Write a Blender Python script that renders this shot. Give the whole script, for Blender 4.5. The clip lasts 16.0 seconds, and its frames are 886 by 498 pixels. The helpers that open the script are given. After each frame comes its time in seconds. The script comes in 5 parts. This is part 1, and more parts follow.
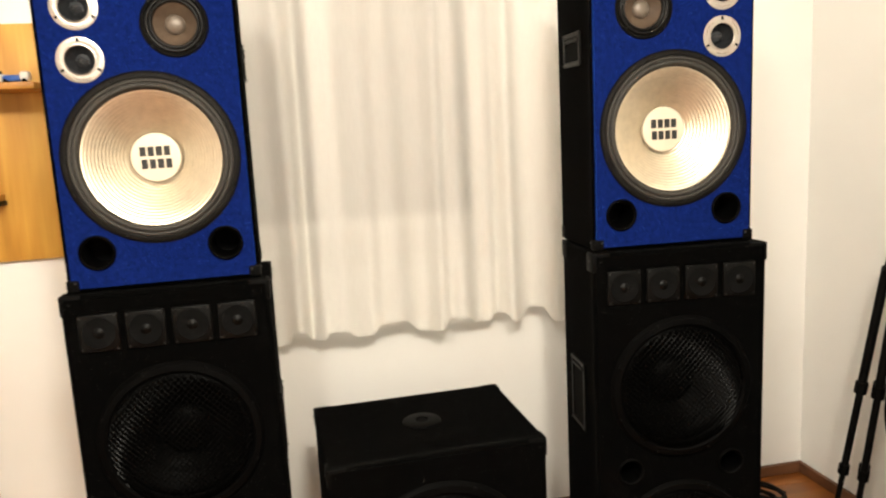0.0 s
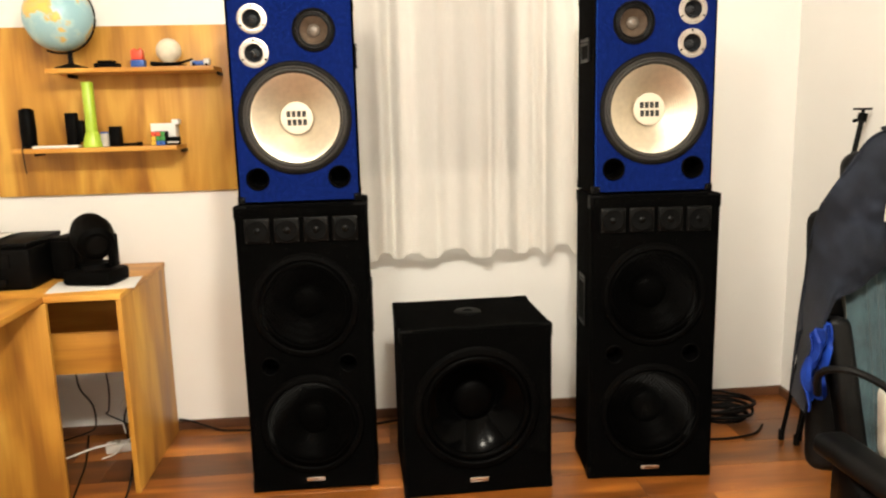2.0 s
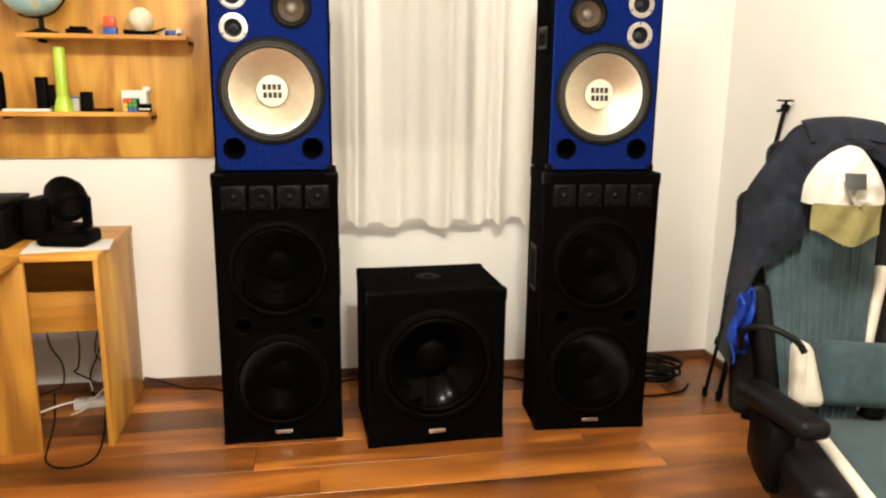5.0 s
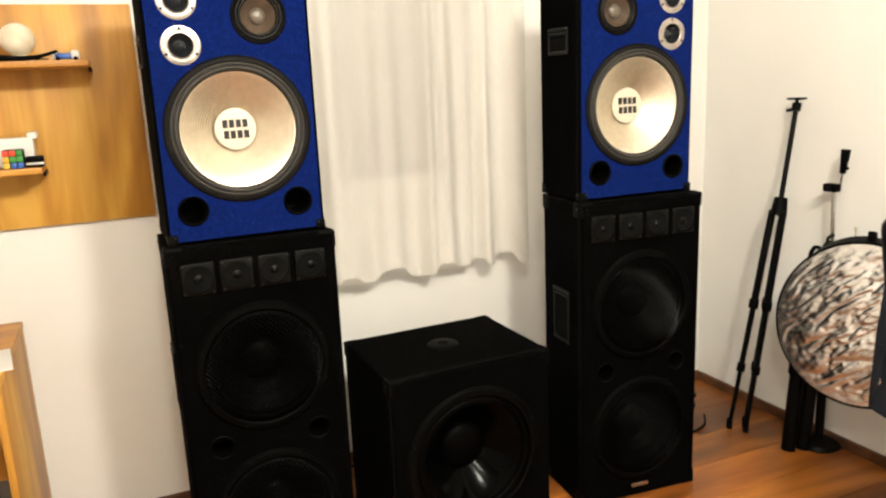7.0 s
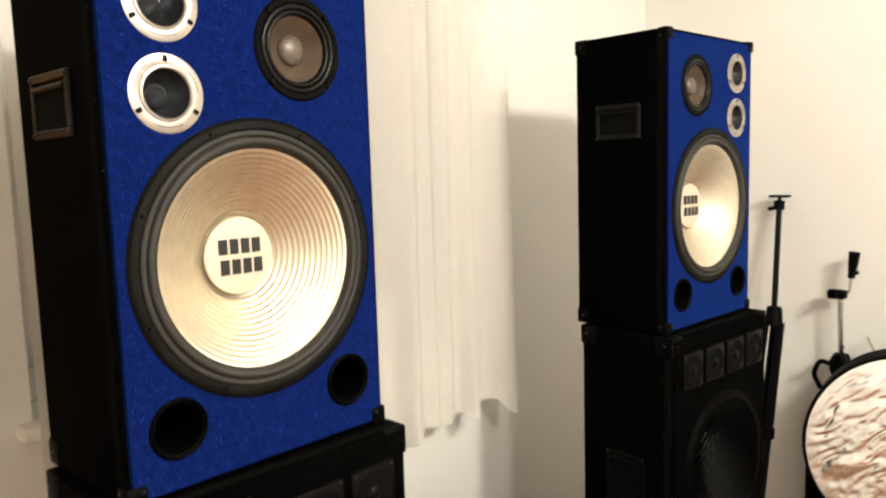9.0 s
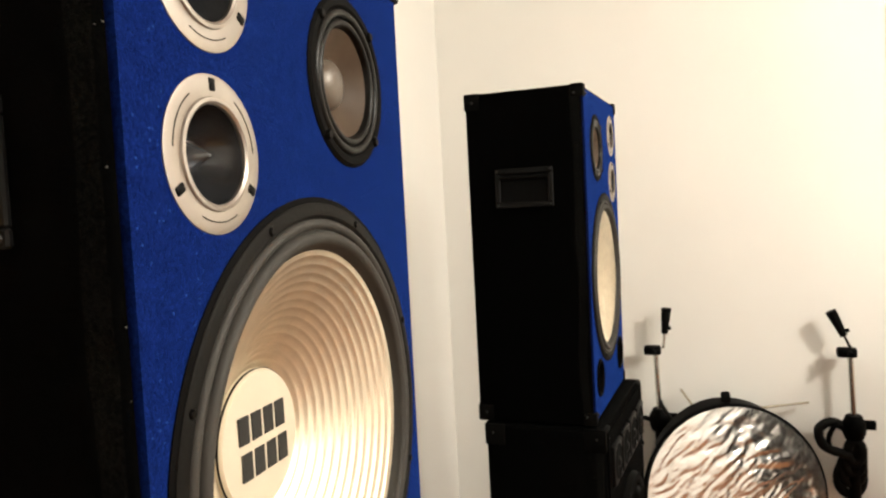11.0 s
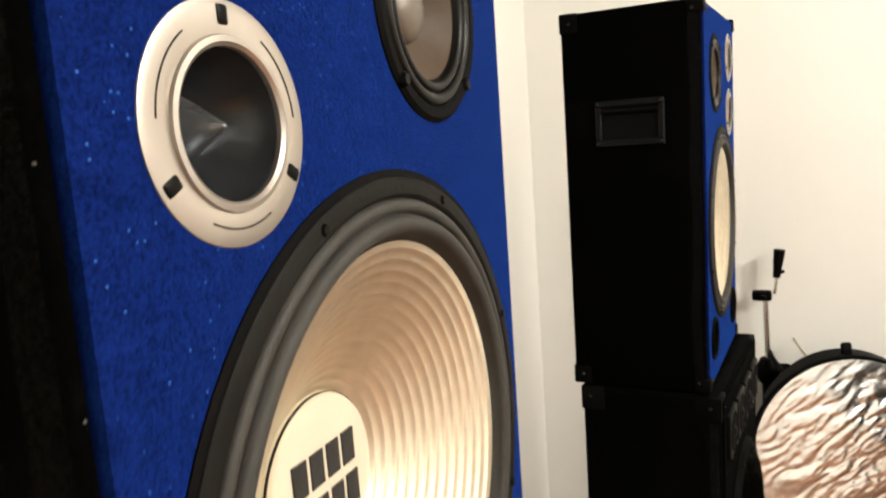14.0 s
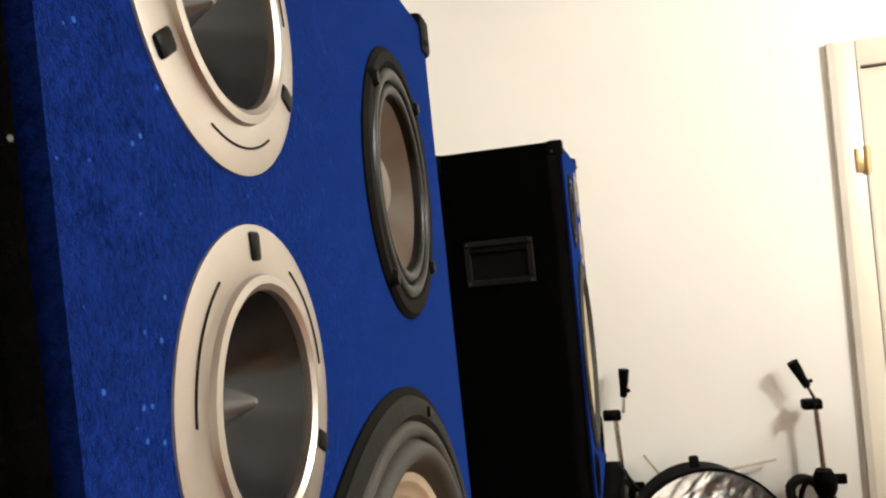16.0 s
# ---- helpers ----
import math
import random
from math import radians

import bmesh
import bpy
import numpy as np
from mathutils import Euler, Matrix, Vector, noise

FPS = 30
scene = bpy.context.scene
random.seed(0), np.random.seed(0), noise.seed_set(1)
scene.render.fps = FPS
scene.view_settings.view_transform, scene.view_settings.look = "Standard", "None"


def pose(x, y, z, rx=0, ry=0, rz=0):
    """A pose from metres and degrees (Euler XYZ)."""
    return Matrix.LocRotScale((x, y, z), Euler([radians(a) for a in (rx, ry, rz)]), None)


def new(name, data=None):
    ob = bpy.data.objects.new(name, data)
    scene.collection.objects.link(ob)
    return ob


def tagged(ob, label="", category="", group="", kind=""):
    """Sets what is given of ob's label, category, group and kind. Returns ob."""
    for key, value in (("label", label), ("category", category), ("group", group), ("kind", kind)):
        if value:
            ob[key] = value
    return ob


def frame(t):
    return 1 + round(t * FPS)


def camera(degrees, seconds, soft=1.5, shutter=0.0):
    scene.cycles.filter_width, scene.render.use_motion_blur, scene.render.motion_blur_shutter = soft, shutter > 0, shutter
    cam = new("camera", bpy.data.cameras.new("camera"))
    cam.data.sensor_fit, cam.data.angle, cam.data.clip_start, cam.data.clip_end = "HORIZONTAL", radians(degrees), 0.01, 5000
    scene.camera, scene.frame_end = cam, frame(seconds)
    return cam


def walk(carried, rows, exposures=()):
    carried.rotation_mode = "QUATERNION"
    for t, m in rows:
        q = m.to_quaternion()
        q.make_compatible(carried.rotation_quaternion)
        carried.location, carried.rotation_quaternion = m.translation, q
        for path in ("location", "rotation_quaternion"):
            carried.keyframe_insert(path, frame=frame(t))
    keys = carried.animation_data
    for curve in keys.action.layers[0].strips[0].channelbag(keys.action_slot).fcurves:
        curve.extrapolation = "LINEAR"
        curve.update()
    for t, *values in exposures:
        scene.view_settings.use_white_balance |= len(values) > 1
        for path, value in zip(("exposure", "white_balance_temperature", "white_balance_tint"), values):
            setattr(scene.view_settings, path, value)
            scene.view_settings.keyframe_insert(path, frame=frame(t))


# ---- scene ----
cam = camera(61.02, 16.0, soft=2.2, shutter=0.3)
ROWS = [
    (0, 0.000, 0.000, 1.395, 80.49, 2.94, -11.89),
    (0.5, -0.009, -0.206, 1.426, 80.80, 2.75, -8.98),
    (1, -0.015, -0.421, 1.415, 80.58, 1.43, -7.20),
    (1.5, -0.025, -0.648, 1.390, 78.60, 1.48, -6.80),
    (2, -0.026, -0.844, 1.358, 79.70, 1.45, -5.22),
    (2.5, -0.014, -1.009, 1.375, 77.28, 1.65, -3.45),
    (3, -0.068, -1.083, 1.362, 77.55, 1.43, -6.22),
    (3.5, -0.093, -1.167, 1.388, 78.28, 1.60, -6.86),
    (3.7, -0.114, -1.177, 1.389, 78.63, 1.22, -7.61),
    (5.8, -0.254, -0.805, 1.383, 76.90, -0.16, -11.08),
    (6, -0.305, -0.733, 1.365, 77.75, 0.78, -12.50),
    (6.5, -0.484, -0.534, 1.405, 77.52, 2.32, -19.45),
    (7, -0.598, -0.267, 1.449, 77.52, 2.49, -23.63),
    (7.5, -0.699, 0.024, 1.447, 80.40, 0.31, -29.16),
    (8, -0.797, 0.320, 1.446, 81.50, 2.70, -36.73),
    (8.5, -0.825, 0.634, 1.436, 82.03, 2.33, -39.94),
    (9, -0.852, 0.891, 1.470, 83.69, 1.77, -45.78),
    (9.5, -0.871, 1.145, 1.498, 84.33, 5.68, -55.08),
    (10, -0.811, 1.326, 1.515, 85.69, 4.14, -60.06),
    (10.2, -0.794, 1.382, 1.519, 86.23, 3.65, -62.97),
    (12.3, -0.832, 1.547, 1.539, 86.11, 2.85, -74.82),
    (12.5, -0.830, 1.546, 1.540, 86.41, 3.03, -74.52),
    (13, -0.790, 1.549, 1.542, 85.32, 3.21, -73.29),
    (13.5, -0.749, 1.550, 1.544, 86.29, 1.81, -70.83),
    (14, -0.654, 1.584, 1.558, 81.53, 4.02, -65.32),
    (14.5, -0.614, 1.645, 1.597, 85.33, 5.80, -70.70),
    (15, -0.606, 1.670, 1.601, 87.91, 5.62, -77.05),
    (15.5, -0.610, 1.688, 1.602, 88.20, 6.13, -79.49),
    (16, -0.607, 1.696, 1.607, 89.44, 5.94, -79.29),
]
EXPOSURES = [(0.0, 0.1, 6500, 10), (0.5, -0.08, 6500, 10), (2.0, 0.03, 6500, 10), (3.5, 0.1, 6500, 10), (6.5, 0.1, 6400, 8), (8.0, -0.05, 6400, 8), (9.0, -0.06, 6300, 8), (12.5, -0.34, 6400, 11), (13.3, -0.34, 6400, 11), (14.2, -0.06, 6100, 8), (14.8, -0.06, 6100, 8), (16.0, -0.22, 6100, 9)]
walk(cam, [(t, pose(*r)) for t, *r in ROWS], EXPOSURES)

# ---- light ----
night = bpy.data.worlds.new("night")
night.use_nodes = True
night.node_tree.nodes["Background"].inputs[0].default_value = (0.02, 0.03, 0.06, 1)
night.node_tree.nodes["Background"].inputs[1].default_value = 0.15
scene.world = night

CEILING = 2.55
# the second lamp is added, unseen, to thin the left stack's wall shadow
LAMPS = ((0.27, -0.30, CEILING - 0.10), (-0.50, -0.30, CEILING - 0.10))
for spot, watts in zip(LAMPS, (195, 108)):
    bulb = bpy.data.lights.new("ceiling_bulb", "POINT")
    bulb.energy, bulb.color, bulb.shadow_soft_size = watts, (1.0, 0.928, 0.785), 0.14
    new("ceiling_bulb", bulb).location = spot

# ---- materials ----


def nodes_of(name):
    m = bpy.data.materials.new(name)
    m.use_nodes = True
    return m, m.node_tree, m.node_tree.nodes["Principled BSDF"]


def node(tree, kind, links=(), operation="", feature="", data_type="", blend_type="", direction_type="", axis=""):
    n = tree.nodes.new(kind)
    if operation:
        n.operation = operation
    if feature:
        n.feature = feature
    if data_type:
        n.data_type = data_type
    if blend_type:
        n.blend_type = blend_type
    if direction_type:
        n.direction_type = direction_type
    if axis:
        n.axis = axis
    for socket, v in dict(links).items():
        if isinstance(v, bpy.types.NodeSocket):
            tree.links.new(v, n.inputs[socket])
        else:
            n.inputs[socket].default_value = v
    return n


def coords(tree, stretch=(1, 1, 1), shift=False):
    tc = node(tree, "ShaderNodeTexCoord")
    mp = node(tree, "ShaderNodeMapping", {"Vector": tc.outputs["Object"], "Scale": stretch})
    if shift:
        info = node(tree, "ShaderNodeObjectInfo")
        mul = node(tree, "ShaderNodeMath", {0: info.outputs["Random"], 1: 37.0}, operation="MULTIPLY")
        tree.links.new(mul.outputs[0], mp.inputs["Location"])
    return mp.outputs[0]


def ramp(tree, fac, stops):
    r = node(tree, "ShaderNodeValToRGB", {"Fac": fac})
    el = r.color_ramp.elements
    while len(el) < len(stops):
        el.new(0.5)
    for e, (p, c) in zip(el, stops):
        e.position, e.color = p, (*c, 1)
    return r.outputs["Color"]


def bump(tree, shader, height, strength, distance):
    b = node(tree, "ShaderNodeBump", {"Height": height, "Strength": strength, "Distance": distance})
    tree.links.new(b.outputs[0], shader.inputs["Normal"])


def surface(name, dark, light, scale=20.0, rough=0.5, metal=0.0, relief=0.15, grain=200.0, rough_var=0.1, spec=0.5, sheen=0.0):
    """Two colours mixed by stains, with fine relief and uneven gloss."""
    m, t, s = nodes_of(name)
    v = coords(t)
    big = node(t, "ShaderNodeTexNoise", {"Vector": v, "Scale": scale, "Detail": 5.0})
    fine = node(t, "ShaderNodeTexNoise", {"Vector": v, "Scale": grain, "Detail": 3.0})
    t.links.new(ramp(t, big.outputs["Fac"], [(0.3, dark), (0.7, light)]), s.inputs["Base Color"])
    mr = node(t, "ShaderNodeMapRange", {"Value": big.outputs["Fac"], "To Min": max(0.03, rough - rough_var), "To Max": min(1, rough + rough_var)})
    t.links.new(mr.outputs[0], s.inputs["Roughness"])
    s.inputs["Metallic"].default_value = metal
    s.inputs["Specular IOR Level"].default_value = spec
    s.inputs["Sheen Weight"].default_value = sheen
    if relief:
        bump(t, s, fine.outputs["Fac"], relief, 0.002)
    return m


GRAIN = 0.14


def wood(name, dark, mid, light, along, rough=0.4, shift=False, knots=True, gloss=0.4, spread=0.17, wave=1.1):
    """Laminate with long grain along one axis, broad tone bands and knots."""
    m, t, s = nodes_of(name)
    st = [4.2, 4.2, 4.2]
    st["xyz".index(along)] = 0.75
    v = coords(t, st, shift)
    st2 = [90.0, 90.0, 90.0]
    st2["xyz".index(along)] = 3.0
    v2 = coords(t, st2, shift)
    st3 = [3.0, 3.0, 3.0]
    st3["xyz".index(along)] = 1.1
    v3 = coords(t, st3, shift)
    band = node(t, "ShaderNodeTexNoise", {"Vector": v, "Scale": 1.6, "Detail": 2.6, "Roughness": 0.45, "Distortion": wave})
    fine = node(t, "ShaderNodeTexNoise", {"Vector": v2, "Scale": 1.2, "Detail": 3.0})
    mixf = node(t, "ShaderNodeMath", {0: fine.outputs["Fac"], 1: GRAIN, 2: band.outputs["Fac"]}, operation="MULTIPLY_ADD")
    half = node(t, "ShaderNodeMath", {0: mixf.outputs[0], 1: 1 / (1 + GRAIN)}, operation="MULTIPLY")
    col = ramp(t, half.outputs[0], [(0.5 - spread, dark), (0.5, mid), (0.5 + spread, light)])
    if knots:
        vo = node(t, "ShaderNodeTexVoronoi", {"Vector": v3, "Scale": 1.3})
        kn = ramp(t, vo.outputs["Distance"], [(0.02, (0.16, 0.11, 0.08)), (0.075, (0.62, 0.52, 0.44)), (0.16, (1, 1, 1))])
        mx = node(t, "ShaderNodeMix", {0: 0.8, 6: col, 7: kn}, data_type="RGBA", blend_type="MULTIPLY")
        col = mx.outputs[2]
    if shift:
        info = node(t, "ShaderNodeObjectInfo")
        tone = node(t, "ShaderNodeMapRange", {"Value": info.outputs["Random"], "To Min": 0.55, "To Max": 1.3})
        mx = node(t, "ShaderNodeMix", {0: 1.0, 6: col, 7: tone.outputs[0]}, data_type="RGBA", blend_type="MULTIPLY")
        col = mx.outputs[2]
    t.links.new(col, s.inputs["Base Color"])
    mr = node(t, "ShaderNodeMapRange", {"Value": band.outputs["Fac"], "To Min": rough - 0.08, "To Max": rough + 0.1})
    t.links.new(mr.outputs[0], s.inputs["Roughness"])
    s.inputs["Specular IOR Level"].default_value = gloss
    bump(t, s, fine.outputs["Fac"], 0.12, 0.001)
    return m


def carpet(name, dark, light, fleck, amount, sheen, striped=False):
    """Needle-felt cabinet carpet: matted fibres with pale lint caught in it; striped: a paler stripe behind the front
    edge.
    """
    m, t, s = nodes_of(name)
    v = coords(t)
    fib = node(t, "ShaderNodeTexNoise", {"Vector": v, "Scale": 420.0, "Detail": 4.0, "Roughness": 0.75})
    big = node(t, "ShaderNodeTexNoise", {"Vector": v, "Scale": 75.0, "Detail": 6.0, "Roughness": 0.7})
    both = node(t, "ShaderNodeMath", {0: big.outputs["Fac"], 1: 0.5, 2: fib.outputs["Fac"]}, operation="MULTIPLY_ADD")
    hf = node(t, "ShaderNodeMath", {0: both.outputs[0], 1: 0.667}, operation="MULTIPLY")
    col = ramp(t, hf.outputs[0], [(0.40, dark), (0.61, light)])
    vo = node(t, "ShaderNodeTexVoronoi", {"Vector": v, "Scale": 330.0, "Randomness": 1.0})
    spot = node(t, "ShaderNodeMath", {0: vo.outputs["Distance"], 1: 0.22}, operation="LESS_THAN")
    sep = node(t, "ShaderNodeSeparateColor", {0: vo.outputs["Color"]})
    pick = node(t, "ShaderNodeMath", {0: sep.outputs[0], 1: amount}, operation="LESS_THAN")
    both2 = node(t, "ShaderNodeMath", {0: spot.outputs[0], 1: pick.outputs[0]}, operation="MULTIPLY")
    mx = node(t, "ShaderNodeMix", {0: both2.outputs[0], 6: col, 7: (*fleck, 1)}, data_type="RGBA")
    out = mx.outputs[2]
    if striped:
        place = node(t, "ShaderNodeSeparateXYZ", {0: v})
        wave = node(t, "ShaderNodeTexNoise", {"Vector": coords(t, (1, 1, 0.25)), "Scale": 30.0, "Detail": 5.0})
        off = node(t, "ShaderNodeMath", {0: wave.outputs["Fac"], 1: 0.016, 2: place.outputs[1]}, operation="MULTIPLY_ADD")
        line = node(t, "ShaderNodeMath", {0: off.outputs[0], 1: 0.024, 2: 0.008}, operation="COMPARE")
        lint = node(t, "ShaderNodeMapRange", {"Value": fib.outputs["Fac"], "From Min": 0.4, "From Max": 0.75})
        amt = node(t, "ShaderNodeMath", {0: line.outputs[0], 1: lint.outputs[0]}, operation="MULTIPLY")
        amt2 = node(t, "ShaderNodeMath", {0: amt.outputs[0], 1: 0.28}, operation="MULTIPLY")
        mx2 = node(t, "ShaderNodeMix", {0: amt2.outputs[0], 6: out, 7: (0.03, 0.03, 0.028, 1)}, data_type="RGBA")
        out = mx2.outputs[2]
    t.links.new(out, s.inputs["Base Color"])
    s.inputs["Roughness"].default_value = 0.95
    s.inputs["Specular IOR Level"].default_value = 0.02
    s.inputs["Sheen Weight"].default_value = sheen
    s.inputs["Sheen Roughness"].default_value = 0.35
    s.inputs["Sheen Tint"].default_value = (0.035, 0.18, 1.0, 1)
    bump(t, s, hf.outputs[0], 0.6, 0.003)
    return m


def brushed(name, col, rough, aniso, scale=60.0):
    """Metal spun round its own axis (local y)."""
    m, t, s = nodes_of(name)
    v = coords(t)
    n = node(t, "ShaderNodeTexNoise", {"Vector": v, "Scale": scale, "Detail": 4.0})
    t.links.new(ramp(t, n.outputs["Fac"], [(0.3, tuple(0.88 * c for c in col)), (0.7, col)]), s.inputs["Base Color"])
    s.inputs["Metallic"].default_value = 0.85
    s.inputs["Roughness"].default_value = rough
    s.inputs["Anisotropic"].default_value = aniso
    tg = node(t, "ShaderNodeTangent", direction_type="RADIAL", axis="Y")
    t.links.new(tg.outputs[0], s.inputs["Tangent"])
    return m


def glossy_cone():
    m = brushed("glossy_black_cone", (0.0008, 0.0008, 0.0008), 0.13, 0.0)
    s = m.node_tree.nodes["Principled BSDF"]
    s.inputs["Metallic"].default_value = 0.0
    s.inputs["Specular IOR Level"].default_value = 0.03
    return m


M_WALL = surface("wall_paint", (0.82, 0.805, 0.765), (0.87, 0.855, 0.815), 1.5, 0.75, relief=0.12, grain=90.0)
M_CEIL = surface("ceiling_paint", (0.86, 0.855, 0.84), (0.9, 0.895, 0.88), 1.5, 0.85)
M_PLANK = wood("floor_laminate", (0.055, 0.015, 0.0035), (0.225, 0.070, 0.0115), (0.50, 0.185, 0.028), "x", 0.33, shift=True, gloss=0.5, spread=0.24, wave=0.7)
M_SKIRT = wood("skirting_walnut", (0.06, 0.025, 0.012), (0.12, 0.05, 0.022), (0.17, 0.075, 0.034), "x", 0.45, knots=False)
M_OAK_V = wood("wild_oak_upright", (0.29, 0.118, 0.017), (0.50, 0.240, 0.034), (0.67, 0.375, 0.068), "z", 0.45)
M_OAK_H = wood("wild_oak_level", (0.36, 0.145, 0.020), (0.53, 0.235, 0.033), (0.70, 0.375, 0.066), "x", 0.45)
M_OAK_D = wood("wild_oak_wing", (0.36, 0.145, 0.020), (0.53, 0.235, 0.033), (0.70, 0.375, 0.066), "y", 0.45)
M_BLACK_FELT = carpet("black_felt", (0.0003, 0.0003, 0.0003), (0.0012, 0.0012, 0.0011), (0.09, 0.088, 0.083), 0.06, 0.0, True)
M_BLUE_FELT = carpet("blue_felt", (0.0013, 0.0042, 0.040), (0.0050, 0.0155, 0.122), (0.03, 0.10, 0.36), 0.09, 0.75)
M_PLASTIC = surface("black_plastic", (0.0009, 0.0009, 0.0009), (0.0024, 0.0022, 0.002), 12, 0.55, relief=0.08, grain=500, spec=0.045)
M_RUBBER = surface("black_rubber", (0.0014, 0.0013, 0.0012), (0.0036, 0.0033, 0.003), 18, 0.7, relief=0.05, spec=0.05)
M_GASKET = surface("grey_gasket", (0.003, 0.0027, 0.0023), (0.010, 0.009, 0.0078), 14, 0.62, relief=0.12, spec=0.09)
M_SURROUND = surface("foam_surround", (0.014, 0.0125, 0.0105), (0.028, 0.025, 0.021), 25, 0.7, relief=0.1)
M_CONE = brushed("champagne_cone", (0.69, 0.615, 0.48), 0.40, 0.7)
M_CAP = surface("cap_paint", (0.62, 0.55, 0.44), (0.68, 0.61, 0.49), 14, 0.5, metal=0.25, relief=0.04)
M_INK = surface("black_ink", (0.006, 0.006, 0.006), (0.012, 0.012, 0.011), 60, 0.6)
M_SILVER = brushed("silver_flange", (0.42, 0.38, 0.34), 0.34, 0.35, 25)
M_HORN = surface("satin_horn", (0.035, 0.037, 0.041), (0.065, 0.068, 0.075), 20, 0.24, metal=0.7, relief=0.02)
M_MIDCONE = surface("brown_mid_cone", (0.050, 0.033, 0.022), (0.080, 0.056, 0.039), 20, 0.5, metal=0.0, relief=0.03, spec=0.12)
M_MIDCAP = surface("grey_mid_cap", (0.10, 0.08, 0.063), (0.14, 0.115, 0.092), 20, 0.4, metal=0.2, relief=0.02)
M_PLUG = surface("satin_grey_plug", (0.13, 0.135, 0.145), (0.20, 0.205, 0.215), 20, 0.28, metal=0.7, relief=0.02)
M_HOLE = surface("port_inside", (0.002, 0.002, 0.002), (0.004, 0.004, 0.004), 20, 0.9, spec=0.05)
M_STEEL = surface("zinc_steel", (0.35, 0.34, 0.33), (0.5, 0.49, 0.47), 40, 0.35, metal=1.0, relief=0.05)
M_DARKSTEEL = surface("worn_black_steel", (0.02, 0.02, 0.02), (0.06, 0.058, 0.055), 60, 0.4, metal=0.8, relief=0.05)
M_CHROME = surface("chrome", (0.62, 0.62, 0.6), (0.72, 0.71, 0.69), 40, 0.16, metal=1.0, relief=0.0)
M_BLACKMETAL = surface("black_powder_coat", (0.0013, 0.0013, 0.0013), (0.0034, 0.0032, 0.003), 30, 0.4, relief=0.1, grain=600, spec=0.07)
M_PIEZO = surface("moulded_horn_plastic", (0.0011, 0.0011, 0.001), (0.0024, 0.0023, 0.0022), 14, 0.42, relief=0.05, grain=500, spec=0.1)
M_RIM = surface("grey_cast_rim", (0.003, 0.003, 0.0031), (0.008, 0.008, 0.0082), 40, 0.4, metal=0.0, relief=0.08, grain=400, spec=0.12)
M_ROLL = surface("glossy_rubber_roll", (0.002, 0.0018, 0.0016), (0.0045, 0.0041, 0.0037), 20, 0.34, relief=0.03, spec=0.16)
M_CONE_BLACK = surface("black_paper_cone", (0.0005, 0.0005, 0.0005), (0.0013, 0.0012, 0.0011), 30, 0.45, relief=0.08, grain=260, spec=0.02)
M_PITCH = surface("matt_black_plastic", (0.0005, 0.0005, 0.0005), (0.0014, 0.0013, 0.0012), 12, 0.6, relief=0.05, grain=500, spec=0.03)
M_GRILLE = surface("black_wire", (0.0005, 0.0005, 0.0005), (0.0011, 0.0011, 0.001), 12, 0.25, relief=0.0, spec=0.03, rough_var=0.04)
M_WHITE = surface("white_plastic", (0.72, 0.70, 0.66), (0.8, 0.78, 0.74), 8, 0.4, relief=0.03)
M_PAPER = surface("white_paper", (0.74, 0.72, 0.68), (0.8, 0.78, 0.74), 6, 0.8, relief=0.05)
M_DOOR = surface("cream_lacquer", (0.68, 0.63, 0.53), (0.73, 0.68, 0.575), 3, 0.35, relief=0.04)
M_SEAL_SHADE = surface("grey_seal_and_shade", (0.50, 0.46, 0.40), (0.56, 0.52, 0.45), 6, 0.5, relief=0.04)
M_BRASS = surface("brass_hinge", (0.45, 0.33, 0.16), (0.58, 0.44, 0.22), 30, 0.35, metal=0.9, relief=0.03)
M_TEAL = surface("teal_fabric", (0.008, 0.021, 0.026), (0.018, 0.042, 0.050), 30, 0.85, relief=0.5, grain=420, sheen=0.1)
M_CREAM = surface("cream_leather", (0.40, 0.37, 0.31), (0.50, 0.46, 0.39), 14, 0.5, relief=0.2, grain=150, spec=0.3)
M_LEATHER = surface("black_leather", (0.0018, 0.0018, 0.0018), (0.0045, 0.0042, 0.004), 20, 0.45, relief=0.25, grain=140, spec=0.1)
M_DENIM = surface("navy_jacket", (0.0028, 0.0034, 0.006), (0.010, 0.0125, 0.020), 16, 0.85, relief=0.45, grain=330, spec=0.15, sheen=0.03)
M_BLUEBAG = surface("bright_blue_lining", (0.002, 0.013, 0.13), (0.007, 0.04, 0.27), 16, 0.6, relief=0.3, grain=60, spec=0.2)
M_OLIVE = surface("olive_cloth", (0.10, 0.085, 0.025), (0.19, 0.16, 0.055), 18, 0.85, relief=0.4, grain=300)
M_CAPCLOTH = surface("pale_cap_cloth", (0.36, 0.34, 0.30), (0.54, 0.51, 0.455), 22, 0.85, relief=0.4, grain=280, spec=0.2)
M_GREEN = surface("lime_plastic", (0.34, 0.50, 0.03), (0.42, 0.60, 0.05), 12, 0.35, relief=0.03)
M_RED = surface("red_plastic", (0.62, 0.05, 0.02), (0.75, 0.09, 0.03), 14, 0.35, relief=0.03)
M_BLUE = surface("blue_plastic", (0.012, 0.06, 0.28), (0.02, 0.10, 0.40), 14, 0.4, relief=0.03)
M_YELLOW = surface("yellow_plastic", (0.7, 0.42, 0.03), (0.8, 0.5, 0.05), 14, 0.4, relief=0.03)
M_GREENS = surface("green_plastic", (0.03, 0.22, 0.03), (0.05, 0.3, 0.05), 14, 0.4, relief=0.03)
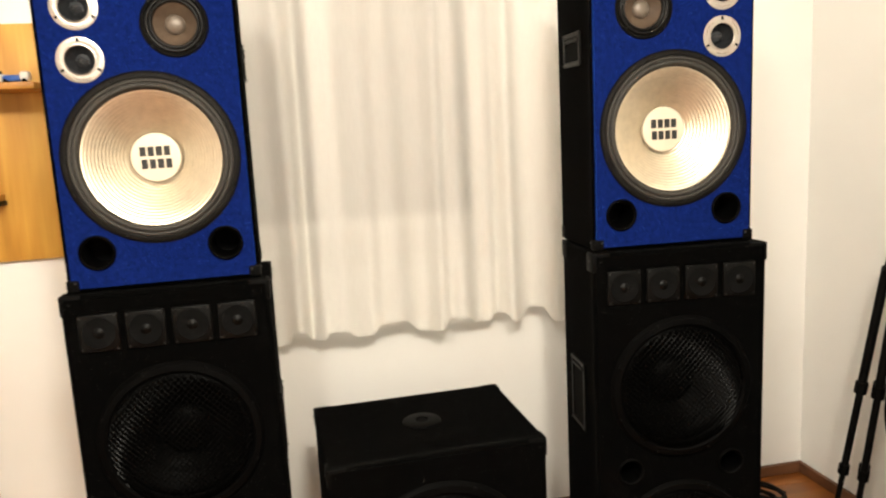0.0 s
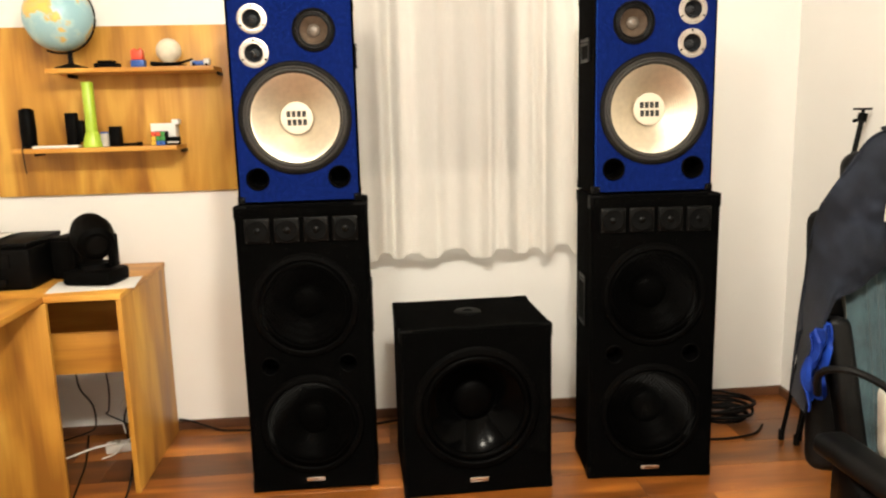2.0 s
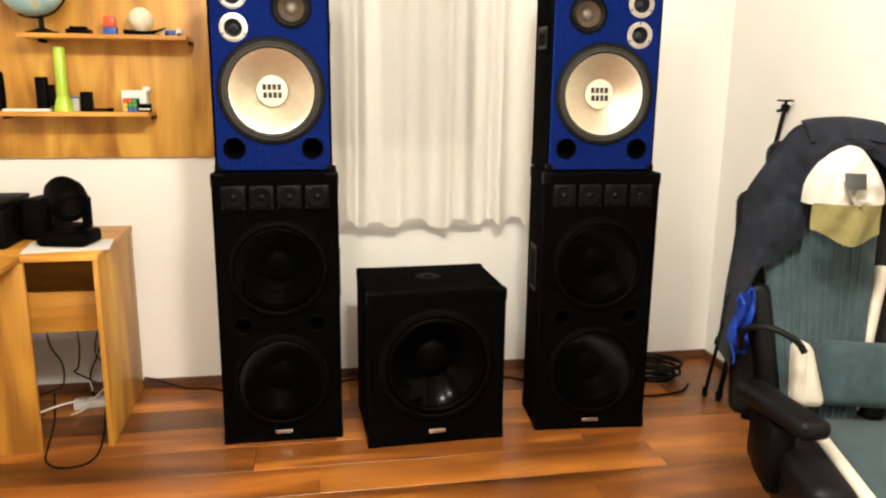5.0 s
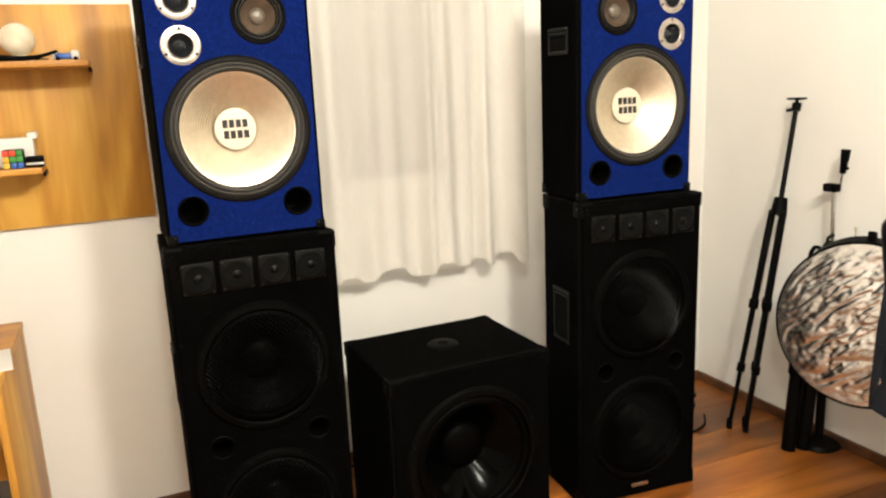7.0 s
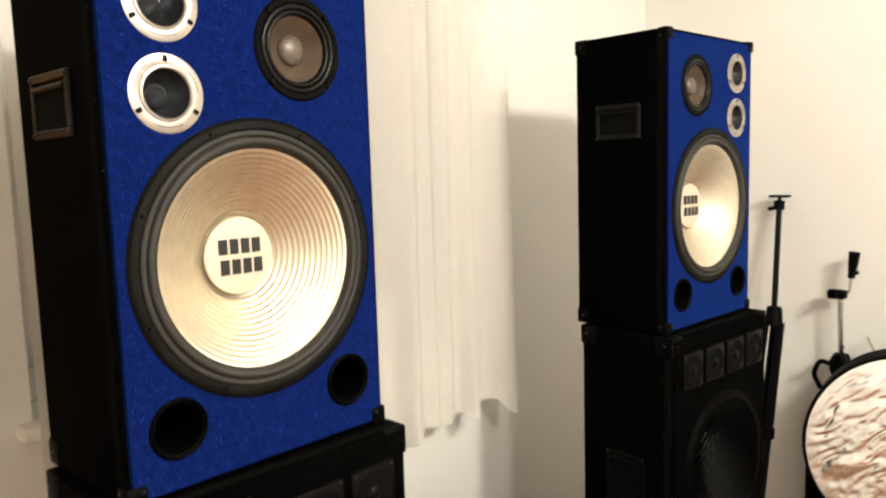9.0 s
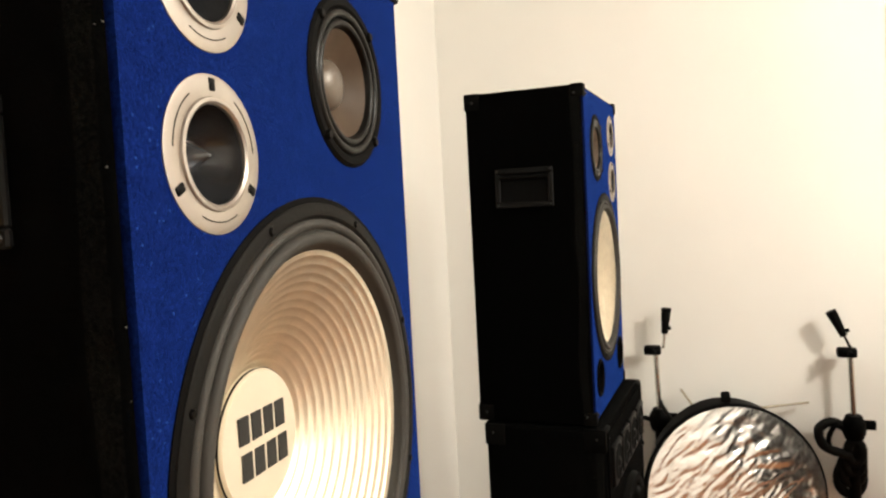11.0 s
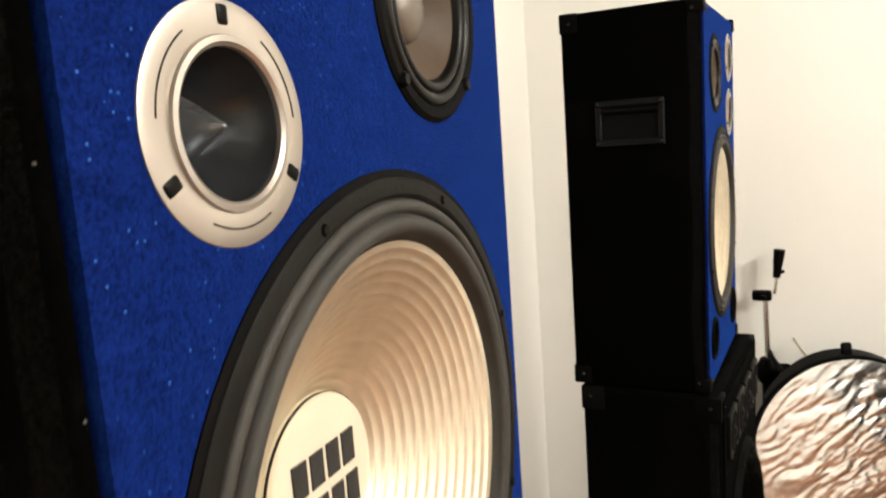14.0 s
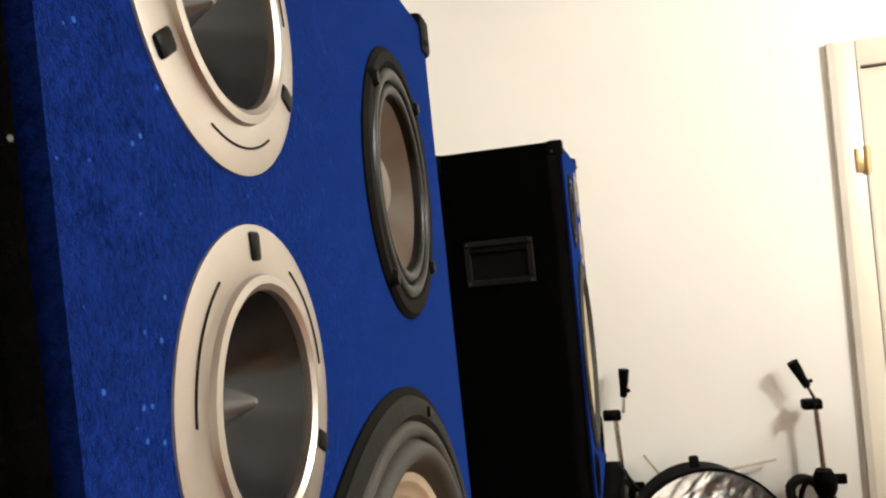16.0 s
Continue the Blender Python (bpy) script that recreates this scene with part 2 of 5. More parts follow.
M_BALL = surface("ivory_ball", (0.66, 0.58, 0.43), (0.78, 0.71, 0.56), 35, 0.6, relief=0.3, grain=120)
M_CABLE = surface("black_cable", (0.002, 0.002, 0.002), (0.005, 0.0047, 0.0044), 40, 0.55, relief=0.03, spec=0.12)
M_STICK = surface("pale_stick", (0.30, 0.26, 0.19), (0.42, 0.37, 0.28), 30, 0.5, relief=0.1)


def globe_material():
    m, t, s = nodes_of("globe_map")
    v = coords(t, (8, 8, 8))
    n = node(t, "ShaderNodeTexNoise", {"Vector": v, "Scale": 1.05, "Detail": 6.0, "Roughness": 0.55})
    col = ramp(t, n.outputs["Fac"], [(0.46, (0.30, 0.52, 0.58)), (0.53, (0.42, 0.62, 0.62)), (0.55, (0.62, 0.46, 0.16)), (0.62, (0.78, 0.55, 0.12)), (0.7, (0.55, 0.5, 0.2))])
    t.links.new(col, s.inputs["Base Color"])
    s.inputs["Roughness"].default_value = 0.35
    return m


def curtain_material():
    m, t, s = nodes_of("sheer_voile")
    v = coords(t, (1, 1, 0.15))
    n = node(t, "ShaderNodeTexNoise", {"Vector": v, "Scale": 160.0, "Detail": 3.0})
    col = ramp(t, n.outputs["Fac"], [(0.3, (0.90, 0.875, 0.82)), (0.7, (0.93, 0.905, 0.85))])
    dif = node(t, "ShaderNodeBsdfDiffuse", {"Color": col})
    trl = node(t, "ShaderNodeBsdfTranslucent", {"Color": col})
    clear = node(t, "ShaderNodeBsdfTransparent")
    cloth = node(t, "ShaderNodeMixShader", {0: 0.22, 1: dif.outputs[0], 2: trl.outputs[0]})
    mix = node(t, "ShaderNodeMixShader", {0: 0.29, 1: cloth.outputs[0], 2: clear.outputs[0]})
    t.links.new(mix.outputs[0], t.nodes["Material Output"].inputs["Surface"])
    return m


def glass_material():
    m, t, s = nodes_of("window_glass")
    s.inputs["Base Color"].default_value = (0.9, 0.92, 0.92, 1)
    s.inputs["Roughness"].default_value = 0.02
    s.inputs["Transmission Weight"].default_value = 1.0
    s.inputs["IOR"].default_value = 1.45
    return m


FOIL_SLANT = 38


def foil_material():
    """Thin foil drawn into long slanting creases."""
    m, t, s = nodes_of("crinkled_foil")
    tc = node(t, "ShaderNodeTexCoord")
    mp = node(t, "ShaderNodeMapping", {"Vector": tc.outputs["Object"], "Rotation": (0, radians(FOIL_SLANT), 0)})
    mp = node(t, "ShaderNodeMapping", {"Vector": mp.outputs[0], "Scale": (1.1, 1.0, 6.0)})
    w = node(t, "ShaderNodeTexNoise", {"Vector": mp.outputs[0], "Scale": 8.5, "Detail": 5.0, "Distortion": 0.6})
    a = node(t, "ShaderNodeTexVoronoi", {"Vector": coords(t, (1, 1, 1.6)), "Scale": 34.0}, feature="F1")
    add = node(t, "ShaderNodeMath", {0: a.outputs["Distance"], 1: 0.16, 2: w.outputs["Fac"]}, operation="MULTIPLY_ADD")
    s.inputs["Base Color"].default_value = (0.80, 0.80, 0.80, 1)
    s.inputs["Metallic"].default_value = 1.0
    s.inputs["Roughness"].default_value = 0.24
    bump(t, s, add.outputs[0], 0.3, 0.005)
    return m


M_SUBCONE = glossy_cone()
M_GLOBE, M_CURTAIN, M_GLASS, M_FOIL = globe_material(), curtain_material(), glass_material(), foil_material()

# ---- building helpers ----


def part(name, bm, material, parent=None, label="", smooth=35.0):
    """Links a bmesh as one mesh object under a thing or a part."""
    me = bpy.data.meshes.new(name)
    bmesh.ops.recalc_face_normals(bm, faces=bm.faces[:])
    bm.to_mesh(me)
    bm.free()
    me.materials.append(material)
    if smooth:
        me.polygons.foreach_set("use_smooth", [True] * len(me.polygons))
        me.set_sharp_from_angle(angle=radians(smooth))
    ob = new(name, me)
    ob.parent = parent
    if label:
        tagged(ob, label)
    return ob


def thing(name, label, category, m, group="", kind=""):
    ob = new(name)
    ob.empty_display_size = 0.05
    ob.matrix_basis = m
    return tagged(ob, label, category, group, kind)


def box(x0, x1, y0, y1, z0, z1, bevel=0.0, segs=2, bm=None):
    """A box, with rounded edges if bevel is given; added to bm if there is one."""
    b = bmesh.new()
    bmesh.ops.create_cube(b, size=1.0, matrix=Matrix.Translation(((x0 + x1) / 2, (y0 + y1) / 2, (z0 + z1) / 2)) @ Matrix.Diagonal((abs(x1 - x0), abs(y1 - y0), abs(z1 - z0), 1)))
    if bevel:
        bmesh.ops.bevel(b, geom=b.edges[:], offset=bevel, segments=segs, profile=0.5, affect="EDGES")
    return b if bm is None else merge(bm, b)


def merge(bm, b, m=None):
    me = bpy.data.meshes.new("tmp")
    if m is not None:
        b.transform(m)
    b.to_mesh(me)
    b.free()
    bm.from_mesh(me)
    bpy.data.meshes.remove(me)
    return bm


def lathe(profile, seg=64, at=(0, 0, 0), axis="y", bm=None, close=False):
    """Turns (radius, depth) pairs round the y axis (depth into the box) or the z axis."""
    b = bmesh.new() if bm is None else bm
    rings = []
    for r, d in profile:
        if r < 1e-5:
            p = (at[0], at[1] + d, at[2]) if axis == "y" else (at[0], at[1], at[2] + d)
            rings.append([b.verts.new(p)])
            continue
        ring = []
        for i in range(seg):
            a = 2 * math.pi * i / seg
            c, s = r * math.cos(a), r * math.sin(a)
            ring.append(b.verts.new((at[0] + c, at[1] + d, at[2] + s) if axis == "y" else (at[0] + c, at[1] + s, at[2] + d)))
        rings.append(ring)
    pairs = list(zip(rings, rings[1:])) + ([(rings[-1], rings[0])] if close else [])
    for p, q in pairs:
        for i in range(seg):
            j = (i + 1) % seg
            if len(p) == 1 and len(q) == 1:
                break
            if len(p) == 1:
                b.faces.new((p[0], q[i], q[j]))
            elif len(q) == 1:
                b.faces.new((p[i], p[j], q[0]))
            else:
                b.faces.new((p[i], p[j], q[j], q[i]))
    return b


def tube(points, r, seg=8, bm=None, r_end=None):
    """A round bar or cable along a run of points."""
    b = bmesh.new() if bm is None else bm
    pts = [Vector(p) for p in points]
    rings, up = [], Vector((0, 0, 1))
    for i, p in enumerate(pts):
        d = (pts[min(i + 1, len(pts) - 1)] - pts[max(i - 1, 0)]).normalized()
        side = d.cross(up)
        side = d.cross(Vector((1, 0, 0))) if side.length < 0.05 else side
        side.normalize()
        other = side.cross(d)
        k = r if r_end is None else r + (r_end - r) * i / (len(pts) - 1)
        rings.append([b.verts.new(p + k * (math.cos(2 * math.pi * j / seg) * side + math.sin(2 * math.pi * j / seg) * other)) for j in range(seg)])
    for p, q in zip(rings, rings[1:]):
        for j in range(seg):
            b.faces.new((p[j], p[(j + 1) % seg], q[(j + 1) % seg], q[j]))
    b.faces.new(rings[0][::-1])
    b.faces.new(rings[-1])
    return b


def curve_points(ctrl, n=8):
    """A smooth run of points through the control points."""
    c = [Vector(p) for p in ctrl]
    c = [c[0]] + c + [c[-1]]
    out = []
    for i in range(1, len(c) - 2):
        for k in range(n):
            t = k / n
            a, b, d, e = c[i - 1], c[i], c[i + 1], c[i + 2]
            out.append(0.5 * (2 * b + (d - a) * t + (2 * a - 5 * b + 4 * d - e) * t * t + (3 * b - a - 3 * d + e) * t ** 3))
    return out + [c[-2]]


def grid(nx, ny, f, thick=0.0):
    """A sheet of nx by ny cells; f(u, v) gives each place. thick: adds a second face behind it."""
    b = bmesh.new()
    v = [[b.verts.new(f(i / nx, j / ny)) for i in range(nx + 1)] for j in range(ny + 1)]
    for j in range(ny):
        for i in range(nx):
            b.faces.new((v[j][i], v[j][i + 1], v[j + 1][i + 1], v[j + 1][i]))
    if thick:
        bmesh.ops.recalc_face_normals(b, faces=b.faces[:])
        bmesh.ops.solidify(b, geom=b.faces[:], thickness=thick)
    return b


def holed(x0, x1, z0, z1, y0, y1, holes, seg=64):
    """A board facing -y, from y0 back to y1, with round holes (x, z, radius) through it."""
    b = bmesh.new()
    loops = [[(x0, z0), (x1, z0), (x1, z1), (x0, z1)]]
    for x, z, r in holes:
        loops.append([(x + r * math.cos(2 * math.pi * i / seg), z + r * math.sin(2 * math.pi * i / seg)) for i in range(seg)])
    edges = []
    for lp in loops:
        vs = [b.verts.new((x, y0, z)) for x, z in lp]
        edges += [b.edges.new((vs[i], vs[(i + 1) % len(vs)])) for i in range(len(vs))]
    bmesh.ops.triangle_fill(b, use_beauty=True, use_dissolve=False, edges=edges, normal=(0, -1, 0))
    ext = bmesh.ops.extrude_face_region(b, geom=b.faces[:])
    bmesh.ops.translate(b, verts=[v for v in ext["geom"] if isinstance(v, bmesh.types.BMVert)], vec=(0, y1 - y0, 0))
    return b


def open_case(w, d, h, bevel, wall=0.014):
    """A carpeted cabinet with rounded edges, open at its front, with thick walls."""
    b = box(-w, w, 0.003, d, 0, h, bevel, 3)
    front = max(b.faces, key=lambda f: -f.normal.y * f.calc_area())
    bmesh.ops.delete(b, geom=[front], context="FACES")
    bmesh.ops.recalc_face_normals(b, faces=b.faces[:])
    bmesh.ops.solidify(b, geom=b.faces[:], thickness=wall)
    return b


def structure(name, bm, material, label, parent=None, smooth=0):
    return tagged(part(name, bm, material, parent, "", smooth), label, name.split("_")[0], kind="structure")


# ---- the room ----
BACK, RIGHT, LEFT, FRONT, T = 2.405, 1.85, -2.35, -2.7, 0.2
WX0, WX1, WZ0, WZ1 = -0.42, 0.70, 1.02, 2.2
b = box(LEFT - T, WX0, BACK, BACK + T, 0, CEILING)
box(WX1, RIGHT + T, BACK, BACK + T, 0, CEILING, bm=b)
box(WX0, WX1, BACK, BACK + T, 0, WZ0, bm=b)
box(WX0, WX1, BACK, BACK + T, WZ1, CEILING, bm=b)
structure("wall_back", b, M_WALL, "plain warm-white painted wall with a window opening")
DY0, DY1, DZ = 0.03, 0.905, 2.045
b = box(RIGHT, RIGHT + T, DY1, BACK, 0, CEILING)
box(RIGHT, RIGHT + T, FRONT, DY0, 0, CEILING, bm=b)
box(RIGHT, RIGHT + T, DY0, DY1, DZ, CEILING, bm=b)
structure("wall_right", b, M_WALL, "plain warm-white painted wall beside the door")
structure("wall_left", box(LEFT - T, LEFT, FRONT, BACK, 0, CEILING), M_WALL, "plain warm-white painted wall behind the desk")
structure("wall_front", box(LEFT - T, RIGHT + T, FRONT - T, FRONT, 0, CEILING), M_WALL, "plain warm-white painted wall")
structure("ceiling", box(LEFT - T, RIGHT + T, FRONT - T, BACK + T, CEILING, CEILING + 0.2), M_CEIL, "plain white ceiling")
floor = structure("floor", box(LEFT - T, RIGHT + T, FRONT - T, BACK + T, -0.2, -0.009), M_SKIRT, "brown oak-look laminate floor in long boards")

# skirting boards along the visible walls
b = box(LEFT, RIGHT, BACK - 0.016, BACK - 0.001, 0.0, 0.042, 0.003)
structure("baseboard_back", b, M_SKIRT, "low dark walnut skirting board")
b = box(RIGHT - 0.016, RIGHT - 0.001, DY1 + 0.03, BACK - 0.018, 0.0, 0.042, 0.003)
structure("baseboard_right", b, M_SKIRT, "low dark walnut skirting board")

# window in the back wall
win = tagged(part("window_1", box(WX0 + 0.001, WX1 - 0.001, BACK + 0.13, BACK + 0.19, WZ0 + 0.001, WZ0 + 0.07, 0.004), M_WHITE), "white-framed window, dark night outside", "window", kind="structure")
part("window_frame", box(WX0 + 0.001, WX1 - 0.001, BACK + 0.13, BACK + 0.19, WZ1 - 0.07, WZ1 - 0.001, 0.004), M_WHITE, win)
for x in (WX0 + 0.036, WX0 + 0.56, WX1 - 0.036):
    part("window_frame", box(x - 0.035, x + 0.035, BACK + 0.13, BACK + 0.19, WZ0 + 0.071, WZ1 - 0.071, 0.004), M_WHITE, win)
for x0, x1 in ((WX0 + 0.072, WX0 + 0.524), (WX0 + 0.596, WX1 - 0.072)):
    pane = part("pane", box(x0, x1, BACK + 0.155, BACK + 0.162, WZ0 + 0.072, WZ1 - 0.072), M_GLASS, win, "dark window pane", 0)
part("window_sill", box(WX0 - 0.03, WX1 + 0.03, BACK - 0.05, BACK + 0.128, WZ0 - 0.028, WZ0 - 0.002, 0.006), M_WHITE, win)

# door in the right wall
door = tagged(part("door_1", box(RIGHT + 0.012, RIGHT + 0.052, DY0 + 0.055, DY1 - 0.055, 0.006, DZ - 0.05, 0.003), M_DOOR), "closed cream lacquered door in a cream frame", "door", kind="structure")
for y0, y1, z0, z1 in ((DY1 - 0.048, DY1 + 0.03, 0, DZ + 0.032), (DY0 - 0.03, DY0 + 0.048, 0, DZ + 0.032), (DY0 + 0.049, DY1 - 0.049, DZ - 0.045, DZ + 0.032)):
    part("door_casing", box(RIGHT - 0.018, RIGHT + 0.03, y0, y1, z0, z1, 0.003), M_DOOR, door)
# grey strip in place of the casing's shadow line, then the rubber seal
part("door_strip", box(RIGHT - 0.021, RIGHT - 0.0185, DY1 + 0.012, DY1 + 0.031, 0, DZ + 0.033), M_SEAL_SHADE, door, "grey strip painted as the casing's shadow")
part("door_strip", box(RIGHT - 0.021, RIGHT + 0.01, DY1 - 0.056, DY1 - 0.0485, 0, DZ - 0.03), M_SEAL_SHADE, door, "grey rubber door seal")
for z in (1.72, 0.28):
    h = part("hinge", lathe([(0.0, -0.04), (0.008, -0.04), (0.008, 0.04), (0.0, 0.04)], 16, (RIGHT - 0.026, DY1 - 0.05, z), "z"), M_BRASS, door, "brass door hinge")
    part("hinge_leaf", box(RIGHT - 0.024, RIGHT - 0.0188, DY1 - 0.046, DY1 - 0.02, z - 0.035, z + 0.035, 0.001), M_BRASS, h)

# ceiling lamps, out of view and the only light; the second softens shadows
for spot in LAMPS:
    lamp = thing("ceiling_lamp", "unseen ceiling lamp, round and white with a steel rim, switched on", "lamp", pose(spot[0], spot[1], CEILING), "ceiling lamps")
    part("base_plate", lathe([(0.0, 0.0), (0.09, 0.0), (0.09, -0.02), (0.0, -0.02)], 40, (0, 0, 0), "z"), M_WHITE, lamp)
    part("rim", lathe([(0.135, -0.02), (0.15, -0.02), (0.15, -0.035), (0.135, -0.035)], 48, (0, 0, 0), "z", close=True), M_STEEL, lamp)

# ---- loudspeakers ----


def screw(parent, x, z, y=-0.004, r=0.0042, material=None):
    b = lathe([(0.0, -0.0016), (r * 0.7, -0.0016), (r, 0.0), (r, 0.003)], 10, (x, y, z))
    return part("screw", b, material or M_BLACKMETAL, parent)


def grooved(r0, r1, d0, d1, n, h):
    """Profile of a cone with n narrow pressed rings between smooth lands."""
    out = []
    for i in range(n):
        for k, drop in ((0.0, 0.0), (0.30, 0.15), (0.52, 0.75), (0.62, 1.0), (0.72, 0.75), (0.94, 0.1)):
            q = (i + k) / n
            out.append((r0 + (r1 - r0) * q, d0 + (d1 - d0) * q ** 1.12 - h * drop))
    return out + [(r1, d1)]


def ribs(r0, r1, d0, d1, n, h):
    """Profile of a cone with n rounded ribs from its rim (r0, d0) to its neck (r1, d1)."""
    out = []
    for i in range(n * 6 + 1):
        k = i / (n * 6)
        out.append((r0 + (r1 - r0) * k, d0 + (d1 - d0) * (k ** 1.15) - h * (0.5 - 0.5 * math.cos(2 * math.pi * n * k))))
    return out


def silver_woofer(box_ob, z):
    w = part("woofer", lathe([(0.1755, 0.000), (0.1755, -0.003), (0.1775, -0.0045), (0.1845, -0.0045), (0.187, -0.003), (0.188, 0.002)], 96, (0, 0, z)), M_GASKET, box_ob, "fifteen-inch woofer with a spun champagne cone")
    part("basket_edge", lathe([(0.184, 0.0005), (0.1915, 0.0002), (0.1915, -0.0016), (0.186, -0.0024)], 96, (0, 0, z)), M_RUBBER, w, "black basket edge")
    prof = []
    for centre, half, rise in ((0.1708, 0.0042, 0.0042), (0.1602, 0.0056, 0.0062)):
        for i in range(13):
            a = math.pi * i / 12
            prof.append((centre + half * math.cos(a), -0.001 - rise * math.sin(a)))
    part("surround", lathe([(0.1755, -0.0012)] + prof + [(0.1505, 0.005)], 96, (0, 0, z)), M_SURROUND, w, "dark double-roll surround")
    part("cap_seam", lathe([(0.0567, 0.0622), (0.0568, 0.0602), (0.0563, 0.0602), (0.0562, 0.0622)], 64, (0, 0, z)), M_GASKET, w, "thin dark seam round the cap")
    part("cone", lathe(grooved(0.1505, 0.055, 0.003, 0.066, 14, 0.0007) + [(0.048, 0.068)], 128, (0, 0, z)), M_CONE, w, "ribbed champagne metal cone", 60)
    part("dust_cap", lathe([(0.0565, 0.066), (0.0565, 0.0605), (0.0545, 0.0575), (0.03, 0.0560), (0.0, 0.0555)], 64, (0, 0, z)), M_CAP, w, "flat champagne dust cap")
    for row, zz in enumerate((0.0145, -0.0145)):
        for i in range(4):
            x = (i - 1.5) * 0.0178 + 0.001 * (row * 2 - 1)
            part("printed_bar", box(x - 0.0068, x + 0.0068, 0.0548, 0.0566, z + zz - 0.0108, z + zz + 0.0108), M_INK, w, "", 0)
    for i in range(8):
        a = math.pi * (i + 0.5) / 4
        screw(w, 0.1815 * math.cos(a), z + 0.1815 * math.sin(a), -0.0045, 0.0034)
    return w


def horn_tweeter(box_ob, x, z):
    t = part("tweeter", lathe([(0.0305, 0.003), (0.0305, -0.0028), (0.0322, -0.0040), (0.0345, -0.0036), (0.0350, -0.0020), (0.0355, -0.0021), (0.0452, -0.0020), (0.0487, -0.0012), (0.0493, 0.002)], 72, (0, 0, 0)), M_SILVER, box_ob, "round horn tweeter with a silver flange")
    t.location = (x, 0, z)
    part("horn", lathe([(0.0307, -0.001), (0.0295, 0.003), (0.027, 0.010), (0.020, 0.020), (0.013, 0.030), (0.008, 0.036), (0.0, 0.036)], 64), M_HORN, t, "dark satin horn throat")
    part("phase_plug", lathe([(0.0175, 0.034), (0.0135, 0.025), (0.0090, 0.016), (0.0045, 0.008), (0.001, 0.0022), (0.0, 0.0018)], 40), M_PLUG, t, "pointed grey phase plug")
    for a in (90, 210, 330):
        c, s = math.cos(radians(a)), math.sin(radians(a))
        slot = box(-0.0032, 0.0032, -0.0030, 0.001, -0.0042, 0.0042, 0.0014)
        slot.transform(Matrix.Translation((0.0425 * c, 0, 0.0425 * s)) @ Matrix.Rotation(radians(90 - a), 4, "Y"))
        part("screw", slot, M_BLACKMETAL, t)
    for a in (30, 150, 270):
        rim = [(0.0412 * math.cos(radians(a + d)), -0.0021, 0.0412 * math.sin(radians(a + d))) for d in range(-26, 27, 4)]
        part("groove", tube(rim, 0.0004, 5), M_GASKET, t)
    return t


def mid_driver(box_ob, x, z):
    m = part("midrange", lathe([(0.0585, 0.001), (0.0585, -0.002), (0.0605, -0.0036), (0.0655, -0.0036), (0.068, -0.0015), (0.0685, 0.002)], 72, (0, 0, 0)), M_RUBBER, box_ob, "midrange driver with a grey cone in a black frame")
    m.location, m.scale = (x, 0, z), (1.065, 1.0, 1.065)
    prof = [(0.0545 + 0.0038 * math.cos(math.pi * i / 10), -0.0005 - 0.0036 * math.sin(math.pi * i / 10)) for i in range(11)]
    prof += [(0.0472 + 0.0033 * math.cos(math.pi * i / 10), 0.0005 - 0.0036 * math.sin(math.pi * i / 10)) for i in range(11)]
    part("surround", lathe([(0.0586, -0.0005)] + prof + [(0.042, 0.004)], 64), M_ROLL, m, "glossy black rubber roll")
    part("cone", lathe([(0.0435, 0.002), (0.036, 0.008), (0.026, 0.015), (0.018, 0.020), (0.014, 0.022)], 64), M_MIDCONE, m, "satin grey-brown cone")
    dome = [(0.0205 * math.sin(math.pi / 2 * i / 8), 0.018 - 0.012 * math.cos(math.pi / 2 * i / 8)) for i in range(8, -1, -1)]
    part("dust_cap", lathe(dome, 48), M_MIDCAP, m, "grey dome cap")
    for a in (45, 135, 225, 315):
        part("screw", lathe([(0.0, -0.006), (0.003, -0.006), (0.0046, -0.0035), (0.0046, -0.001)], 10, (0.0632 * math.cos(radians(a)), 0, 0.0632 * math.sin(radians(a)))), M_BLACKMETAL, m)
    return m


def bass_port(box_ob, x, z, r=0.040):
    p = part("bass_port", lathe([(r, 0.002), (r, -0.003), (r - 0.003, -0.005), (r - 0.007, -0.002), (r - 0.008, 0.006), (r - 0.009, 0.09)], 48), M_PITCH, box_ob, "round black bass port")
    p.location = (x, 0, z)
    part("tube_end", lathe([(r - 0.009, 0.088), (0.0, 0.088)], 32), M_HOLE, p)
    return p


def corner_cap(box_ob, x, y, z, sx, sy, sz, size=0.034, t=0.0035):
    """Moulded three-sided corner protector with rounded edges and screws."""
    o = 0.0025
    xs, ys, zs = sorted((sx * o, -sx * size)), sorted((sy * o, -sy * size)), sorted((sz * o, -sz * size))
    b = box(xs[0], xs[1], ys[0], ys[1], zs[0], zs[1], 0.004)
    b.transform(Matrix.Translation((x, y, z)))
    c = part("corner_cap", b, M_PLASTIC, box_ob, "black moulded corner protector")
    if y < 0.1:
        part("screw", lathe([(0.0, -0.002), (0.002, -0.002), (0.003, 0.0)], 8, (x - sx * 0.018, y - o - 0.0005, z - sz * 0.018)), M_DARKSTEEL, c)
    s = lathe([(0.0, -0.002), (0.002, -0.002), (0.003, 0.0)], 8)
    s.transform(Matrix.Translation((x + sx * (o + 0.0005), y - sy * 0.017, z - sz * 0.017)) @ Matrix.Rotation(radians(90 * sx), 4, "Z"))
    part("screw", s, M_DARKSTEEL, c)


